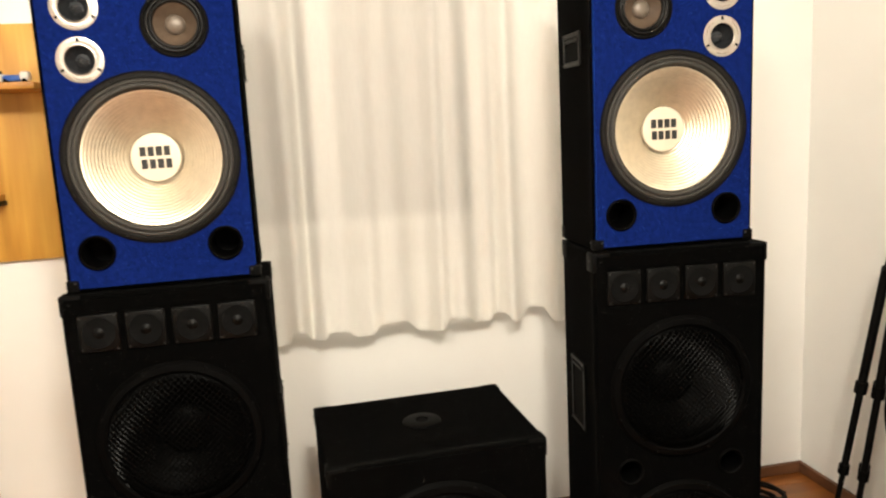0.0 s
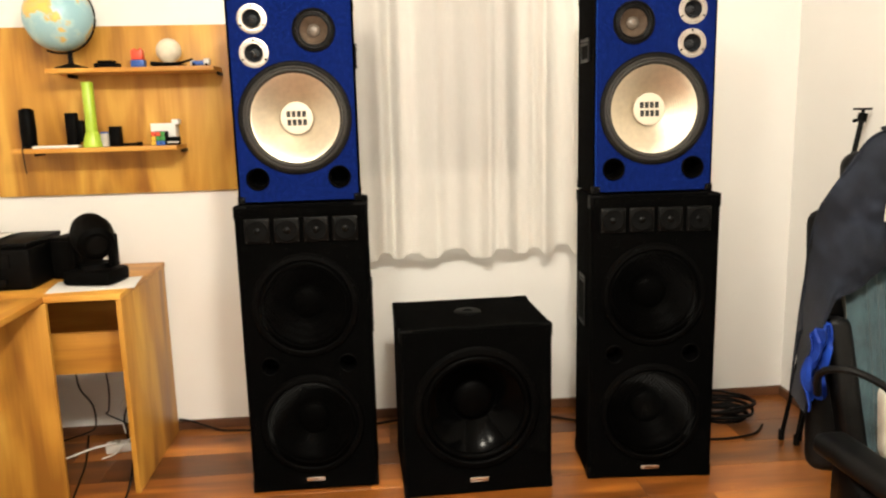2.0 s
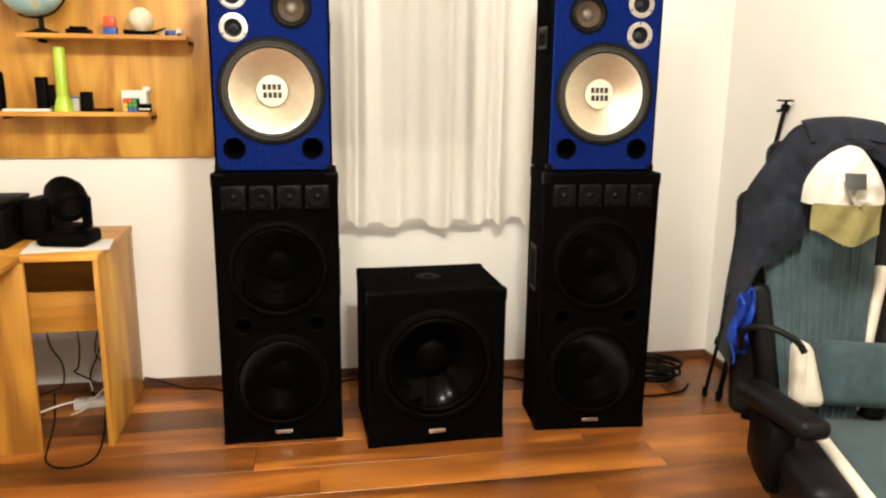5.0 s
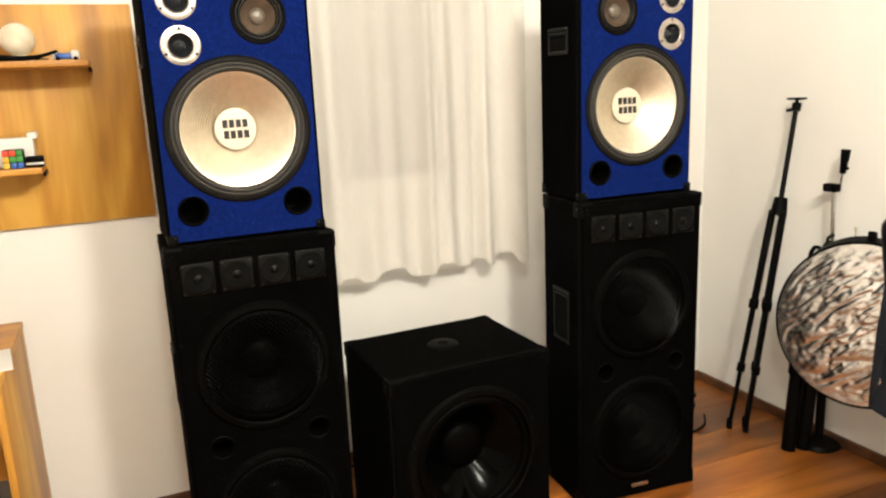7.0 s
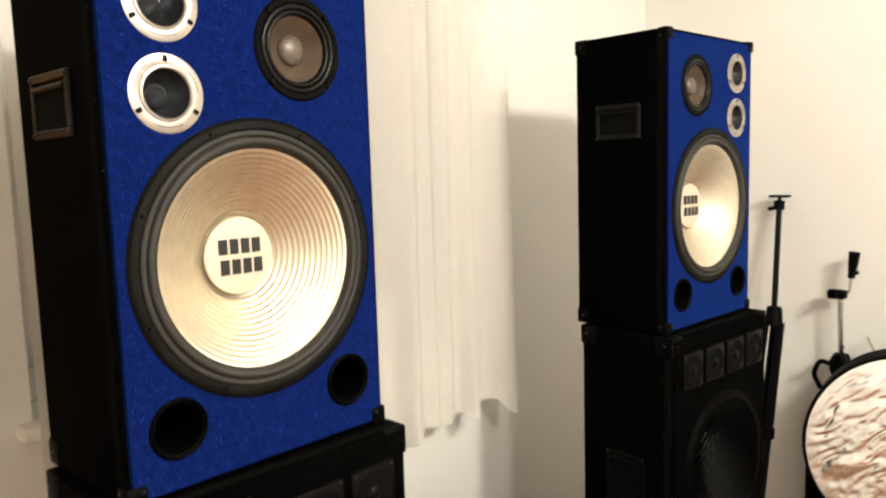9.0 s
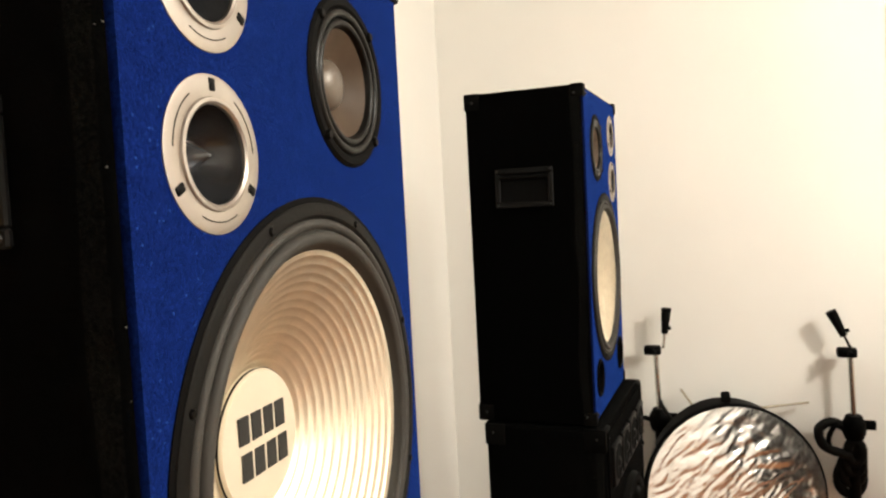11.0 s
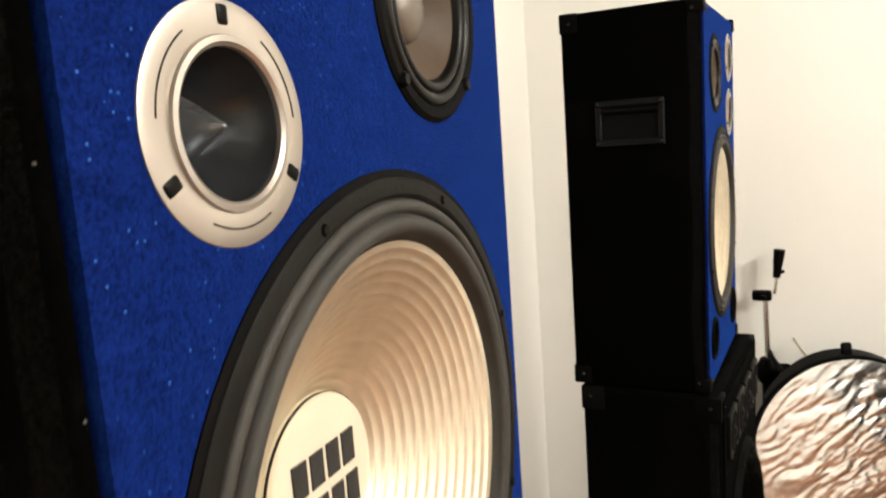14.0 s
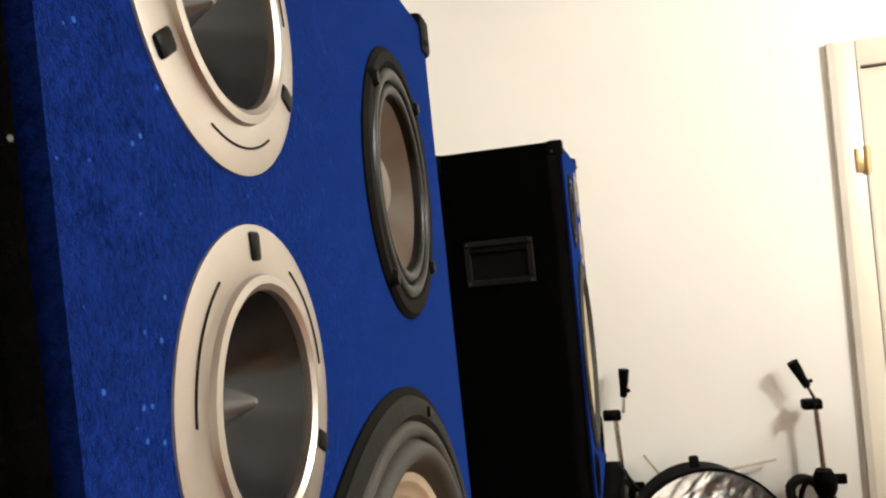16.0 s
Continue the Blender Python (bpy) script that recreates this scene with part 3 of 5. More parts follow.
def side_handle(box_ob, x, sx, y0, y1, z0, z1, material, label):
    """A recessed tray handle with a raised rim on a cabinet's side."""
    f = 0.011
    b = bmesh.new()
    for a0, a1, c0, c1 in ((y0, y1, z1 - f, z1), (y0, y1, z0, z0 + f), (y0, y0 + f, z0 + f, z1 - f), (y1 - f, y1, z0 + f, z1 - f)):
        box(x, x + sx * 0.005, a0, a1, c0, c1, 0.0015, 1, b)
    h = part("handle", b, material, box_ob, label)
    part("tray", box(x + sx * 0.0006, x + sx * 0.0012, y0 + f, y1 - f, z0 + f, z1 - f), M_HOLE, h, "dark recess", 0)
    part("grip", tube([(x + sx * 0.003, y0 + f, z1 - f - 0.008), (x + sx * 0.003, y1 - f, z1 - f - 0.008)], 0.0045, 10), M_BLACKMETAL, h)
    for yy in (y0 + f / 2, y1 - f / 2):
        for zz in (z0 + f / 2, z1 - f / 2):
            s = lathe([(0.0, -0.002), (0.002, -0.002), (0.003, 0.0)], 8)
            s.transform(Matrix.Translation((x + sx * 0.0055, yy, zz)) @ Matrix.Rotation(radians(90 * sx), 4, "Z"))
            part("screw", s, M_DARKSTEEL, h)


UW, UD, UH = 0.4216, 0.2506, 0.7015


def top_speaker(m, side):
    """side -1: tweeters to its left; 1: mirrored."""
    s = thing("loudspeaker", "blue-fronted home-built loudspeaker with a champagne woofer, standing on a black cabinet", "loudspeaker", m, "blue loudspeakers")
    w = UW / 2
    part("cabinet", open_case(w, UD, UH, 0.006), M_BLACK_FELT, s, "cabinet covered in black felt carpet")
    holes = [(0, 0.2895, 0.166), (side * 0.124, 0.507, 0.0375), (side * 0.124, 0.6178, 0.0375), (-side * 0.0768, 0.5785, 0.060), (-0.139, 0.0863, 0.034), (0.139, 0.0863, 0.034)]
    part("front_baffle", holed(-w + 0.009, w - 0.009, 0.008, UH - 0.008, -0.0005, 0.018, holes), M_BLUE_FELT, s, "royal blue felt-covered front", 0)
    silver_woofer(s, 0.2895)
    for z in (0.507, 0.6178):
        horn_tweeter(s, side * 0.124, z)
    mid_driver(s, -side * 0.0768, 0.5785)
    for x in (-0.139, 0.139):
        bass_port(s, x, 0.0863)
    for x, sx in ((-w, -1), (w, 1)):
        for z, sz in ((0.0, -1), (UH, 1)):
            for y, sy, size in ((-0.0005, -1, 0.025), (UD, 1, 0.034)):
                corner_cap(s, x - sx * 0.001, y, z - sz * (0.001 if sz > 0 else 0.003), sx, sy, sz, size)
        side_handle(s, x, sx, 0.066, 0.190, 0.458, 0.540, M_RIM, "dark cast metal tray handle")
    return s


def black_woofer(box_ob, x, z, r, depth, label, paper=M_CONE_BLACK, rings=3):
    w = part("woofer", lathe([(r * 0.86, 0.004), (r * 0.86, -0.010), (r * 0.89, -0.014), (r * 0.96, -0.012), (r, -0.003), (r, 0.004)], 80), M_PITCH, box_ob, label)
    w.location = (x, 0, z)
    prof = [(r * 0.80 + r * 0.055 * math.cos(math.pi * i / 12), 0.001 - r * 0.05 * math.sin(math.pi * i / 12)) for i in range(13)]
    part("surround", lathe([(r * 0.865, 0.003)] + prof + [(r * 0.74, 0.006)], 80), M_CONE_BLACK, w)
    part("cone", lathe(ribs(r * 0.745, r * 0.33, 0.004, depth, max(1, rings), 0.0016 if rings else 0.0), 80), paper, w, "black paper cone", 60)
    dome = [(r * 0.335 * math.sin(math.pi / 2 * i / 8), depth + 0.006 - 0.03 * math.cos(math.pi / 2 * i / 8)) for i in range(8, -1, -1)]
    part("dust_cap", lathe(dome, 48), M_CONE_BLACK, w)
    for i in range(8):
        a = math.pi * (i + 0.5) / 4
        screw(w, r * 0.955 * math.cos(a), r * 0.955 * math.sin(a), -0.013, 0.004, M_BLACKMETAL)
    return w


def mesh_grille(woofer, r):
    """Wire lattice bulging in front of a driver."""
    b = bmesh.new()
    n = 15
    for k in range(-n, n + 1):
        off = k * r / n * 0.98
        half = math.sqrt(max(0.0, r * r - off * off))
        if half < 0.02:
            continue
        for turn in (45, -45):
            ca, sa = math.cos(radians(turn)), math.sin(radians(turn))
            run = []
            for i in range(9):
                q = -half + 2 * half * i / 8
                d = 1 - (off * off + q * q) / (r * r)
                run.append((q * ca - off * sa, -0.013 - 0.022 * math.sqrt(max(0, d)), q * sa + off * ca))
            tube(run, 0.0011, 4, b)
    return part("grille", b, M_GRILLE, woofer, "black steel wire grille")


LW, LD, LH = 0.4554, 0.262, 1.0595


def floor_speaker(m):
    s = thing("floor_loudspeaker", "tall black carpeted PA loudspeaker with two woofers on the floor", "loudspeaker", m, "black floor loudspeakers")
    w = LW / 2
    part("cabinet", open_case(w, LD, LH, 0.010), M_BLACK_FELT, s, "cabinet covered in black felt carpet")
    holes = [(0, 0.700, 0.166), (0, 0.258, 0.166), (-0.137, 0.482, 0.030), (0.137, 0.482, 0.030)]
    part("front_baffle", holed(-w + 0.009, w - 0.009, 0.009, LH - 0.009, -0.001, 0.02, holes), M_BLACK_FELT, s, "", 0)
    for z, lab in ((0.700, "upper black woofer behind a wire grille"), (0.258, "lower black woofer behind a wire grille")):
        d = black_woofer(s, 0, z, 0.188, 0.06, lab)
        mesh_grille(d, 0.160)
    for i in range(4):
        x = (i - 1.5) * 0.1003
        h = part("horn_tweeter", box(x - 0.043, x + 0.043, -0.008, 0.002, 0.9715 - 0.043, 0.9715 + 0.043, 0.004), M_PIEZO, s, "square black piezo horn")
        part("horn", lathe([(0.0375, -0.0085), (0.035, -0.010), (0.031, -0.0088), (0.0, -0.0086)], 40, (x, 0, 0.9715)), M_HOLE, h)
        part("phase_plug", lathe([(0.012, -0.0088), (0.007, -0.012), (0.0, -0.014)], 24, (x, 0, 0.9715)), M_PIEZO, h)
        for dx in (-0.037, 0.037):
            for dz in (-0.037, 0.037):
                screw(h, x + dx, 0.9715 + dz, -0.008, 0.003, M_DARKSTEEL)
    for x in (-0.137, 0.137):
        bass_port(s, x, 0.482, 0.036)
    part("badge", box(-0.034, 0.034, -0.005, 0.001, 0.038, 0.053, 0.002), M_CHROME, s, "small silver badge")
    for x, sx in ((-w, -1), (w, 1)):
        for z, sz in ((0.0, -1), (LH, 1)):
            for y, sy in ((0.004, -1), (LD, 1)):
                corner_cap(s, x - sx * 0.001, y, z - sz * 0.0035, sx, sy, sz, 0.045)
        side_handle(s, x, sx, 0.075, 0.185, 0.57, 0.755, M_BLACKMETAL, "steel-rimmed tray handle")
    return s


floor_speaker(pose(-0.2896, 1.7612, 0, 0, 0, -0.1))
floor_speaker(pose(0.9418, 1.6815, 0, 0, 0, -4.4))
top_speaker(pose(-0.2903, 1.7894, LH + 0.002, 0, 0, 1.16), -1)
top_speaker(pose(0.9392, 1.7131, LH + 0.002, 0, 0, -2.69), 1)

SW, SD, SH = 0.538, 0.417, 0.622
sub = thing("subwoofer", "black carpeted subwoofer cabinet with one large bare cone", "subwoofer", pose(0.3012, 1.6534, 0, 0, 0, 1.78))
part("cabinet", open_case(SW / 2, SD, SH, 0.010), M_BLACK_FELT, sub, "cabinet covered in black felt carpet")
part("front_baffle", holed(-SW / 2 + 0.009, SW / 2 - 0.009, 0.009, SH - 0.009, -0.001, 0.02, [(-0.005, 0.325, 0.200)]), M_BLACK_FELT, sub, "", 0)
black_woofer(sub, -0.005, 0.325, 0.228, 0.085, "eighteen-inch black woofer", M_SUBCONE, 0)
part("badge", box(-0.034, 0.034, -0.006, 0.001, 0.048, 0.066, 0.002), M_CHROME, sub, "small silver badge")
cup = part("pole_cup", lathe([(0.016, 0.001), (0.018, 0.006), (0.045, 0.006), (0.050, 0.003), (0.051, 0.0)], 48, (0, 0.21, SH), "z"), M_PLASTIC, sub, "round black pole socket")
part("socket", lathe([(0.0, 0.002), (0.0175, 0.002)], 32, (0, 0.21, SH), "z"), M_HOLE, cup)
for x, sx in ((-SW / 2, -1), (SW / 2, 1)):
    for z, sz in ((0.0, -1), (SH, 1)):
        for y, sy in ((0.004, -1), (SD, 1)):
            corner_cap(sub, x - sx * 0.001, y, z - sz * 0.0035, sx, sy, sz, 0.045)

# ---- curtain before the window ----


def curtain():
    x0, x1, top = -0.44, 0.86, 2.35
    phase = [random.uniform(0, 6.28) for _ in range(6)]

    def fold(x):
        return 0.019 * math.sin(38 * x + phase[0] + 1.5 * math.sin(7 * x)) + 0.011 * math.sin(61 * x + phase[1] + 2 * math.sin(11 * x)) + 0.002 * math.sin(104 * x + phase[5]) + 0.010 * math.sin(17 * x + phase[2])

    def f(u, v):
        x = x0 + (x1 - x0) * u
        k = fold(x)
        tongue = math.tanh(2.2 * math.sin(40 * x + 1.6 * math.sin(9 * x) + phase[3]))
        z1 = 0.764 + (0.019 + 0.007 * math.sin(13 * x + phase[4])) * tongue - 0.12 * k
        z = top + (z1 - top) * v
        sway = 0.006 * math.sin(3 * v + 9 * x)
        return (x + 0.006 * math.sin(31 * x + 2 * v), 2.295 + k * (0.55 + 0.6 * v) + sway, z)

    c = thing("curtain", "sheer white voile curtain hanging in soft folds before the window", "curtain", pose(0, 0, 0))
    part("cloth", grid(360, 40, f), M_CURTAIN, c, "sheer white voile", 80)
    part("hem", grid(360, 2, lambda u, v: Vector(f(u, 0.979 + 0.0212 * v)) - Vector((0, 0.003, 0))), M_CURTAIN, c, "doubled hem of the voile", 80)
    part("header_tape", grid(200, 2, lambda u, v: (x0 + (x1 - x0) * u, 2.285 + 0.4 * fold(x0 + (x1 - x0) * u), top + 0.03 - 0.05 * v)), M_WHITE, c)
    r = thing("curtain_rail", "white curtain rail under the ceiling", "rail", pose(0, 0, 0))
    part("rail", box(-0.7, 1.1, 2.27, 2.30, top + 0.034, top + 0.055, 0.003), M_WHITE, r)
    for x in (-0.6, 0.2, 1.0):
        part("bracket", box(x - 0.012, x + 0.012, 2.30, BACK - 0.001, top + 0.04, top + 0.052, 0.002), M_WHITE, r)


curtain()

# ---- wall panel, shelves and what stands on them ----
panel = thing("wall_panel", "honey oak panel screwed to the wall above the desk", "panel", pose(0, 0, 0))
part("board", box(-1.570, -0.500, BACK - 0.020, BACK - 0.001, 1.060, 1.732, 0.002), M_OAK_V, panel)
for name, x0, x1, z in (("lower", -1.425, -0.80, 1.258), ("upper", -1.265, -0.635, 1.560)):
    sh = thing("wall_shelf", "narrow honey oak shelf on the oak panel, %s and cluttered" % name, "shelf", pose(0, 0, 0), "oak shelves")
    part("shelf_board", box(x0, x1, 2.215, BACK - 0.0205, z - 0.018, z, 0.002), M_OAK_H, sh)
    part("bracket", box(x1 - 0.006, x1 + 0.003, 2.30, BACK - 0.0205, z - 0.032, z - 0.0185, 0.001), M_BLACKMETAL, sh)
    part("bracket", box(x0 + 0.05, x0 + 0.06, 2.30, BACK - 0.0205, z - 0.032, z - 0.0185, 0.001), M_BLACKMETAL, sh)
SL, SU = 1.2585, 1.5605

gl = thing("globe", "light blue world globe on a dark stand, on the upper shelf", "globe", pose(-1.190, 2.285, SU))
part("stand", lathe([(0.0, 0.0), (0.062, 0.0), (0.060, 0.006), (0.03, 0.014), (0.010, 0.022), (0.009, 0.07), (0.0, 0.07)], 40, (0, 0, 0), "z"), M_BLACKMETAL, gl, "dark turned stand")
bb = bmesh.new()
bmesh.ops.create_uvsphere(bb, u_segments=48, v_segments=28, radius=0.1255)
bb.transform(Matrix.Translation((-0.02, -0.02, 0.192)))
part("sphere", bb, M_GLOBE, gl, "pale blue map sphere", 80)
part("meridian", tube([(-0.02 + 0.134 * math.sin(radians(a)), -0.02, 0.192 - 0.134 * math.cos(radians(a))) for a in range(-25, 166, 10)], 0.004, 8), M_BLACKMETAL, gl)

it = thing("black_case", "flat black case lying on the upper shelf", "case", pose(-1.055, 2.29, SU))
part("body", box(-0.045, 0.045, -0.03, 0.03, 0, 0.02, 0.006), M_PLASTIC, it)
part("lid", box(-0.032, 0.03, -0.024, 0.02, 0.02, 0.03, 0.004), M_PLASTIC, it)
it = thing("toy_figure", "small red and blue toy block on the upper shelf", "toy", pose(-0.937, 2.29, SU))
part("lower_block", box(-0.024, 0.026, -0.02, 0.02, 0, 0.03, 0.003), M_BLUE, it, "blue lower block")
part("upper_block", box(-0.022, 0.022, -0.018, 0.018, 0.030, 0.068, 0.004), M_RED, it, "red upper block")
for x in (-0.012, 0.012):
    part("stud", lathe([(0.006, 0.068), (0.006, 0.074), (0.0, 0.074)], 12, (x, 0, 0), "z"), M_RED, it)
it = thing("ball_lamp", "ivory ball on a little stand, on the upper shelf", "ornament", pose(-0.818, 2.295, SU))
part("foot", lathe([(0.0, 0.0), (0.036, 0.0), (0.030, 0.01), (0.018, 0.02), (0.0, 0.02)], 32, (0, 0, 0), "z"), M_BALL, it)
bb = bmesh.new()
bmesh.ops.create_uvsphere(bb, u_segments=36, v_segments=20, radius=0.0475)
bb.transform(Matrix.Translation((0, 0, 0.063)))
part("ball", bb, M_BALL, it, "ivory moon-like ball", 80)
it = thing("folding_knife", "curved black folding knife on the upper shelf", "knife", pose(-0.80, 2.235, SU))
part("handle", tube(curve_points([(-0.075, 0, 0.012), (-0.03, 0, 0.009), (0.03, 0, 0.011), (0.085, 0, 0.026)]), 0.009, 8, r_end=0.004), M_PLASTIC, it)
part("blade", tube(curve_points([(-0.07, 0.01, 0.006), (0, 0.012, 0.005), (0.06, 0.011, 0.005)]), 0.005, 6, r_end=0.002), M_BLACKMETAL, it)
it = thing("toy_car", "tiny blue and white toy on the shelf's end", "toy", pose(-0.70, 2.275, SU))
part("body", box(-0.026, 0.02, -0.013, 0.013, 0.005, 0.022, 0.004), M_BLUE, it)
part("cab", box(0.018, 0.042, -0.015, 0.015, 0.004, 0.03, 0.006), M_WHITE, it)
part("roof", box(-0.034, -0.014, -0.012, 0.012, 0.004, 0.024, 0.005), M_WHITE, it)
for x in (-0.018, 0.03):
    part("wheel", lathe([(0.0, -0.017), (0.006, -0.017), (0.006, 0.017), (0.0, 0.017)], 12, (x, 0, 0.006)), M_RUBBER, it)

it = thing("bluetooth_speaker", "black upright cylinder speaker on the lower shelf", "speaker", pose(-1.380, 2.285, SL))
part("body", lathe([(0.0, 0.0), (0.024, 0.0), (0.028, 0.006), (0.030, 0.07), (0.028, 0.146), (0.024, 0.152), (0.0, 0.152)], 32, (0, 0, 0), "z"), M_PLASTIC, it)
part("cap", lathe([(0.0, 0.1525), (0.018, 0.1525), (0.018, 0.156), (0.0, 0.156)], 24, (0, 0, 0), "z"), M_RUBBER, it)
part("strap", tube(curve_points([(0.0, -0.03, 0.006), (0.002, -0.068, 0.005), (0.003, -0.077, -0.01), (0.006, -0.076, -0.07), (0.009, -0.076, -0.095)]), 0.0025, 6), M_CABLE, it, "thin black hanging strap")
it = thing("white_tray", "long flat white tray on the lower shelf", "tray", pose(-1.27, 2.245, SL))
part("body", box(-0.078, 0.095, -0.02, 0.02, 0, 0.010, 0.003), M_WHITE, it)
it = thing("game_controller_dock", "black angular gadget standing on the lower shelf", "gadget", pose(-1.208, 2.30, SL))
part("body", box(-0.03, 0.012, -0.02, 0.02, 0, 0.135, 0.006), M_PLASTIC, it)
part("arm", box(0.013, 0.036, -0.018, 0.018, 0.02, 0.105, 0.006), M_PLASTIC, it)
it = thing("tube_vase", "tall lime green plastic tube vase on the lower shelf", "vase", pose(-1.128, 2.255, SL))
part("foot", lathe([(0.0, 0.0), (0.037, 0.0), (0.037, 0.012), (0.028, 0.045), (0.022, 0.06), (0.0, 0.06)], 28, (0, 0, 0), "z"), M_GREEN, it)
part("tube", lathe([(0.0215, 0.055), (0.0215, 0.246), (0.0195, 0.25), (0.017, 0.25), (0.017, 0.20)], 28, (0, 0, 0), "z"), M_GREEN, it)
it = thing("pale_box", "small pale blue box on the lower shelf", "box", pose(-1.083, 2.265, SL))
part("body", box(-0.014, 0.014, -0.014, 0.014, 0, 0.052, 0.003), M_CAPCLOTH, it)
part("lid", box(-0.015, 0.015, -0.015, 0.015, 0.052, 0.058, 0.002), M_BLUE, it)
it = thing("black_box", "small black upright box on the lower shelf", "box", pose(-1.043, 2.27, SL))
part("body", box(-0.021, 0.021, -0.02, 0.02, 0, 0.078, 0.004), M_PLASTIC, it)
part("panel", box(-0.016, 0.016, -0.0215, -0.0195, 0.01, 0.07, 0.001), M_RUBBER, it)
it = thing("pocket_torch", "little black torch lying on the lower shelf", "torch", pose(-0.985, 2.25, SL))
part("barrel", tube([(-0.03, 0, 0.007), (0.025, 0, 0.007)], 0.006, 10), M_PLASTIC, it)
part("head", tube([(0.025, 0, 0.008), (0.045, 0, 0.008)], 0.008, 10), M_PLASTIC, it)
it = thing("white_carton", "white carton with a folded flap on the lower shelf", "box", pose(-0.865, 2.33, SL))
part("body", box(-0.052, 0.045, -0.03, 0.03, 0, 0.085, 0.003), M_PAPER, it)
part("flap", box(0.03, 0.058, -0.03, 0.02, 0.078, 0.10, 0.006), M_PAPER, it)
it = thing("puzzle_cube", "colourful twisting puzzle cube on the lower shelf", "cube", pose(-0.872, 2.262, SL))
cols = [M_YELLOW, M_BLUE, M_BLUE, M_YELLOW, M_GREENS, M_GREENS, M_RED, M_RED, M_GREENS]
core = part("core", box(-0.027, 0.027, -0.027, 0.027, 0.0, 0.054, 0.003), M_PLASTIC, it)
for k, mm in enumerate(cols):
    i, j = k % 3, k // 3
    part("sticker", box(-0.0265 + i * 0.018, -0.0105 + i * 0.018, -0.0285, -0.0265, 0.001 + j * 0.018, 0.017 + j * 0.018, 0.001), mm, core)
it = thing("black_charger", "small black charger with a silver strip on the shelf's end", "charger", pose(-0.82, 2.255, SL))
part("body", box(-0.022, 0.026, -0.016, 0.016, 0, 0.032, 0.003), M_PLASTIC, it)
part("strip", box(-0.02, 0.026, -0.018, -0.0155, 0.008, 0.014), M_CHROME, it)

# ---- desk ----
desk = thing("desk", "L-shaped honey oak desk with an open side cupboard", "desk", pose(0, 0, 0))
part("desktop", box(-2.30, -0.940, 1.823, BACK - 0.002, 0.738, 0.760, 0.002), M_OAK_H, desk)
part("desktop_wing", box(-1.95, -1.200, 0.95, 1.8225, 0.738, 0.760, 0.002), M_OAK_D, desk)
part("side_panel", box(-0.958, -0.940, 1.828, BACK - 0.018, 0.0, 0.7375, 0.001), M_OAK_V, desk)
part("front_panel", box(-1.95, -1.187, 1.804, 1.822, 0.0, 0.7375, 0.001), M_OAK_V, desk)
part("end_panel", box(-1.95, -1.25, 0.97, 0.988, 0.0, 0.7375, 0.001), M_OAK_V, desk)
part("rail", box(-1.94, -0.9585, 2.0, 2.018, 0.414, 0.575, 0.001), M_OAK_H, desk)
part("back_panel", box(-1.94, -0.9585, 2.371, 2.389, 0.4435, 0.7375, 0.001), M_OAK_H, desk)

it = thing("laptop", "dark laptop lying shut on the desk's wing", "laptop", pose(-1.44, 1.50, 0.7605, 0, 0, 4))
part("base", box(-0.19, 0.17, -0.13, 0.13, 0, 0.012, 0.004), M_PLASTIC, it)
part("lid", box(-0.19, 0.17, -0.13, 0.13, 0.0125, 0.019, 0.003), M_RUBBER, it)
it = thing("computer_mouse", "white computer mouse on the desk's wing", "mouse", pose(-1.55, 1.62, 0.7805))
part("shell", lathe([(0.0, 0.03), (0.012, 0.029), (0.024, 0.022), (0.03, 0.01), (0.03, 0.0), (0.0, 0.0)], 28, (0, 0, 0), "z"), M_WHITE, it)
pr = thing("printer", "black inkjet printer with papers on top, on the desk", "printer", pose(-1.50, 2.10, 0.7605, 0, 0, 0))
part("body", box(-0.27, 0.22, -0.16, 0.17, 0.0, 0.155, 0.018), M_PLASTIC, pr)
part("lid", box(-0.26, 0.21, -0.15, 0.16, 0.1555, 0.172, 0.006), M_PLASTIC, pr)
part("tray", box(-0.18, 0.14, -0.19, -0.155, 0.02, 0.05, 0.004), M_RUBBER, pr)
part("control_panel", box(0.02, 0.15, -0.166, -0.159, 0.085, 0.135, 0.003), M_RUBBER, pr)
for x in (0.04, 0.07, 0.10):
    part("button", lathe([(0.0, -0.170), (0.006, -0.170), (0.006, -0.165)], 14, (x, 0, 0.11)), M_DARKSTEEL, pr)
it = thing("paper_stack", "loose white papers lying on the printer", "paper", pose(-1.56, 2.10, 0.9335))
part("sheet", grid(8, 6, lambda u, v: (-0.16 + 0.30 * u, -0.11 + 0.21 * v, 0.0 + 0.012 * u * u * math.sin(2 * v + 0.5)), 0.003), M_PAPER, it)
it = thing("black_speaker_box", "small black loudspeaker box beside the printer", "speaker", pose(-1.205, 2.17, 0.7605, 0, 0, -18))
part("body", box(-0.065, 0.055, -0.07, 0.09, 0, 0.165, 0.012), M_PLASTIC, it)
part("grille", box(-0.052, 0.044, -0.0735, -0.069, 0.015, 0.15, 0.004), M_RUBBER, it)

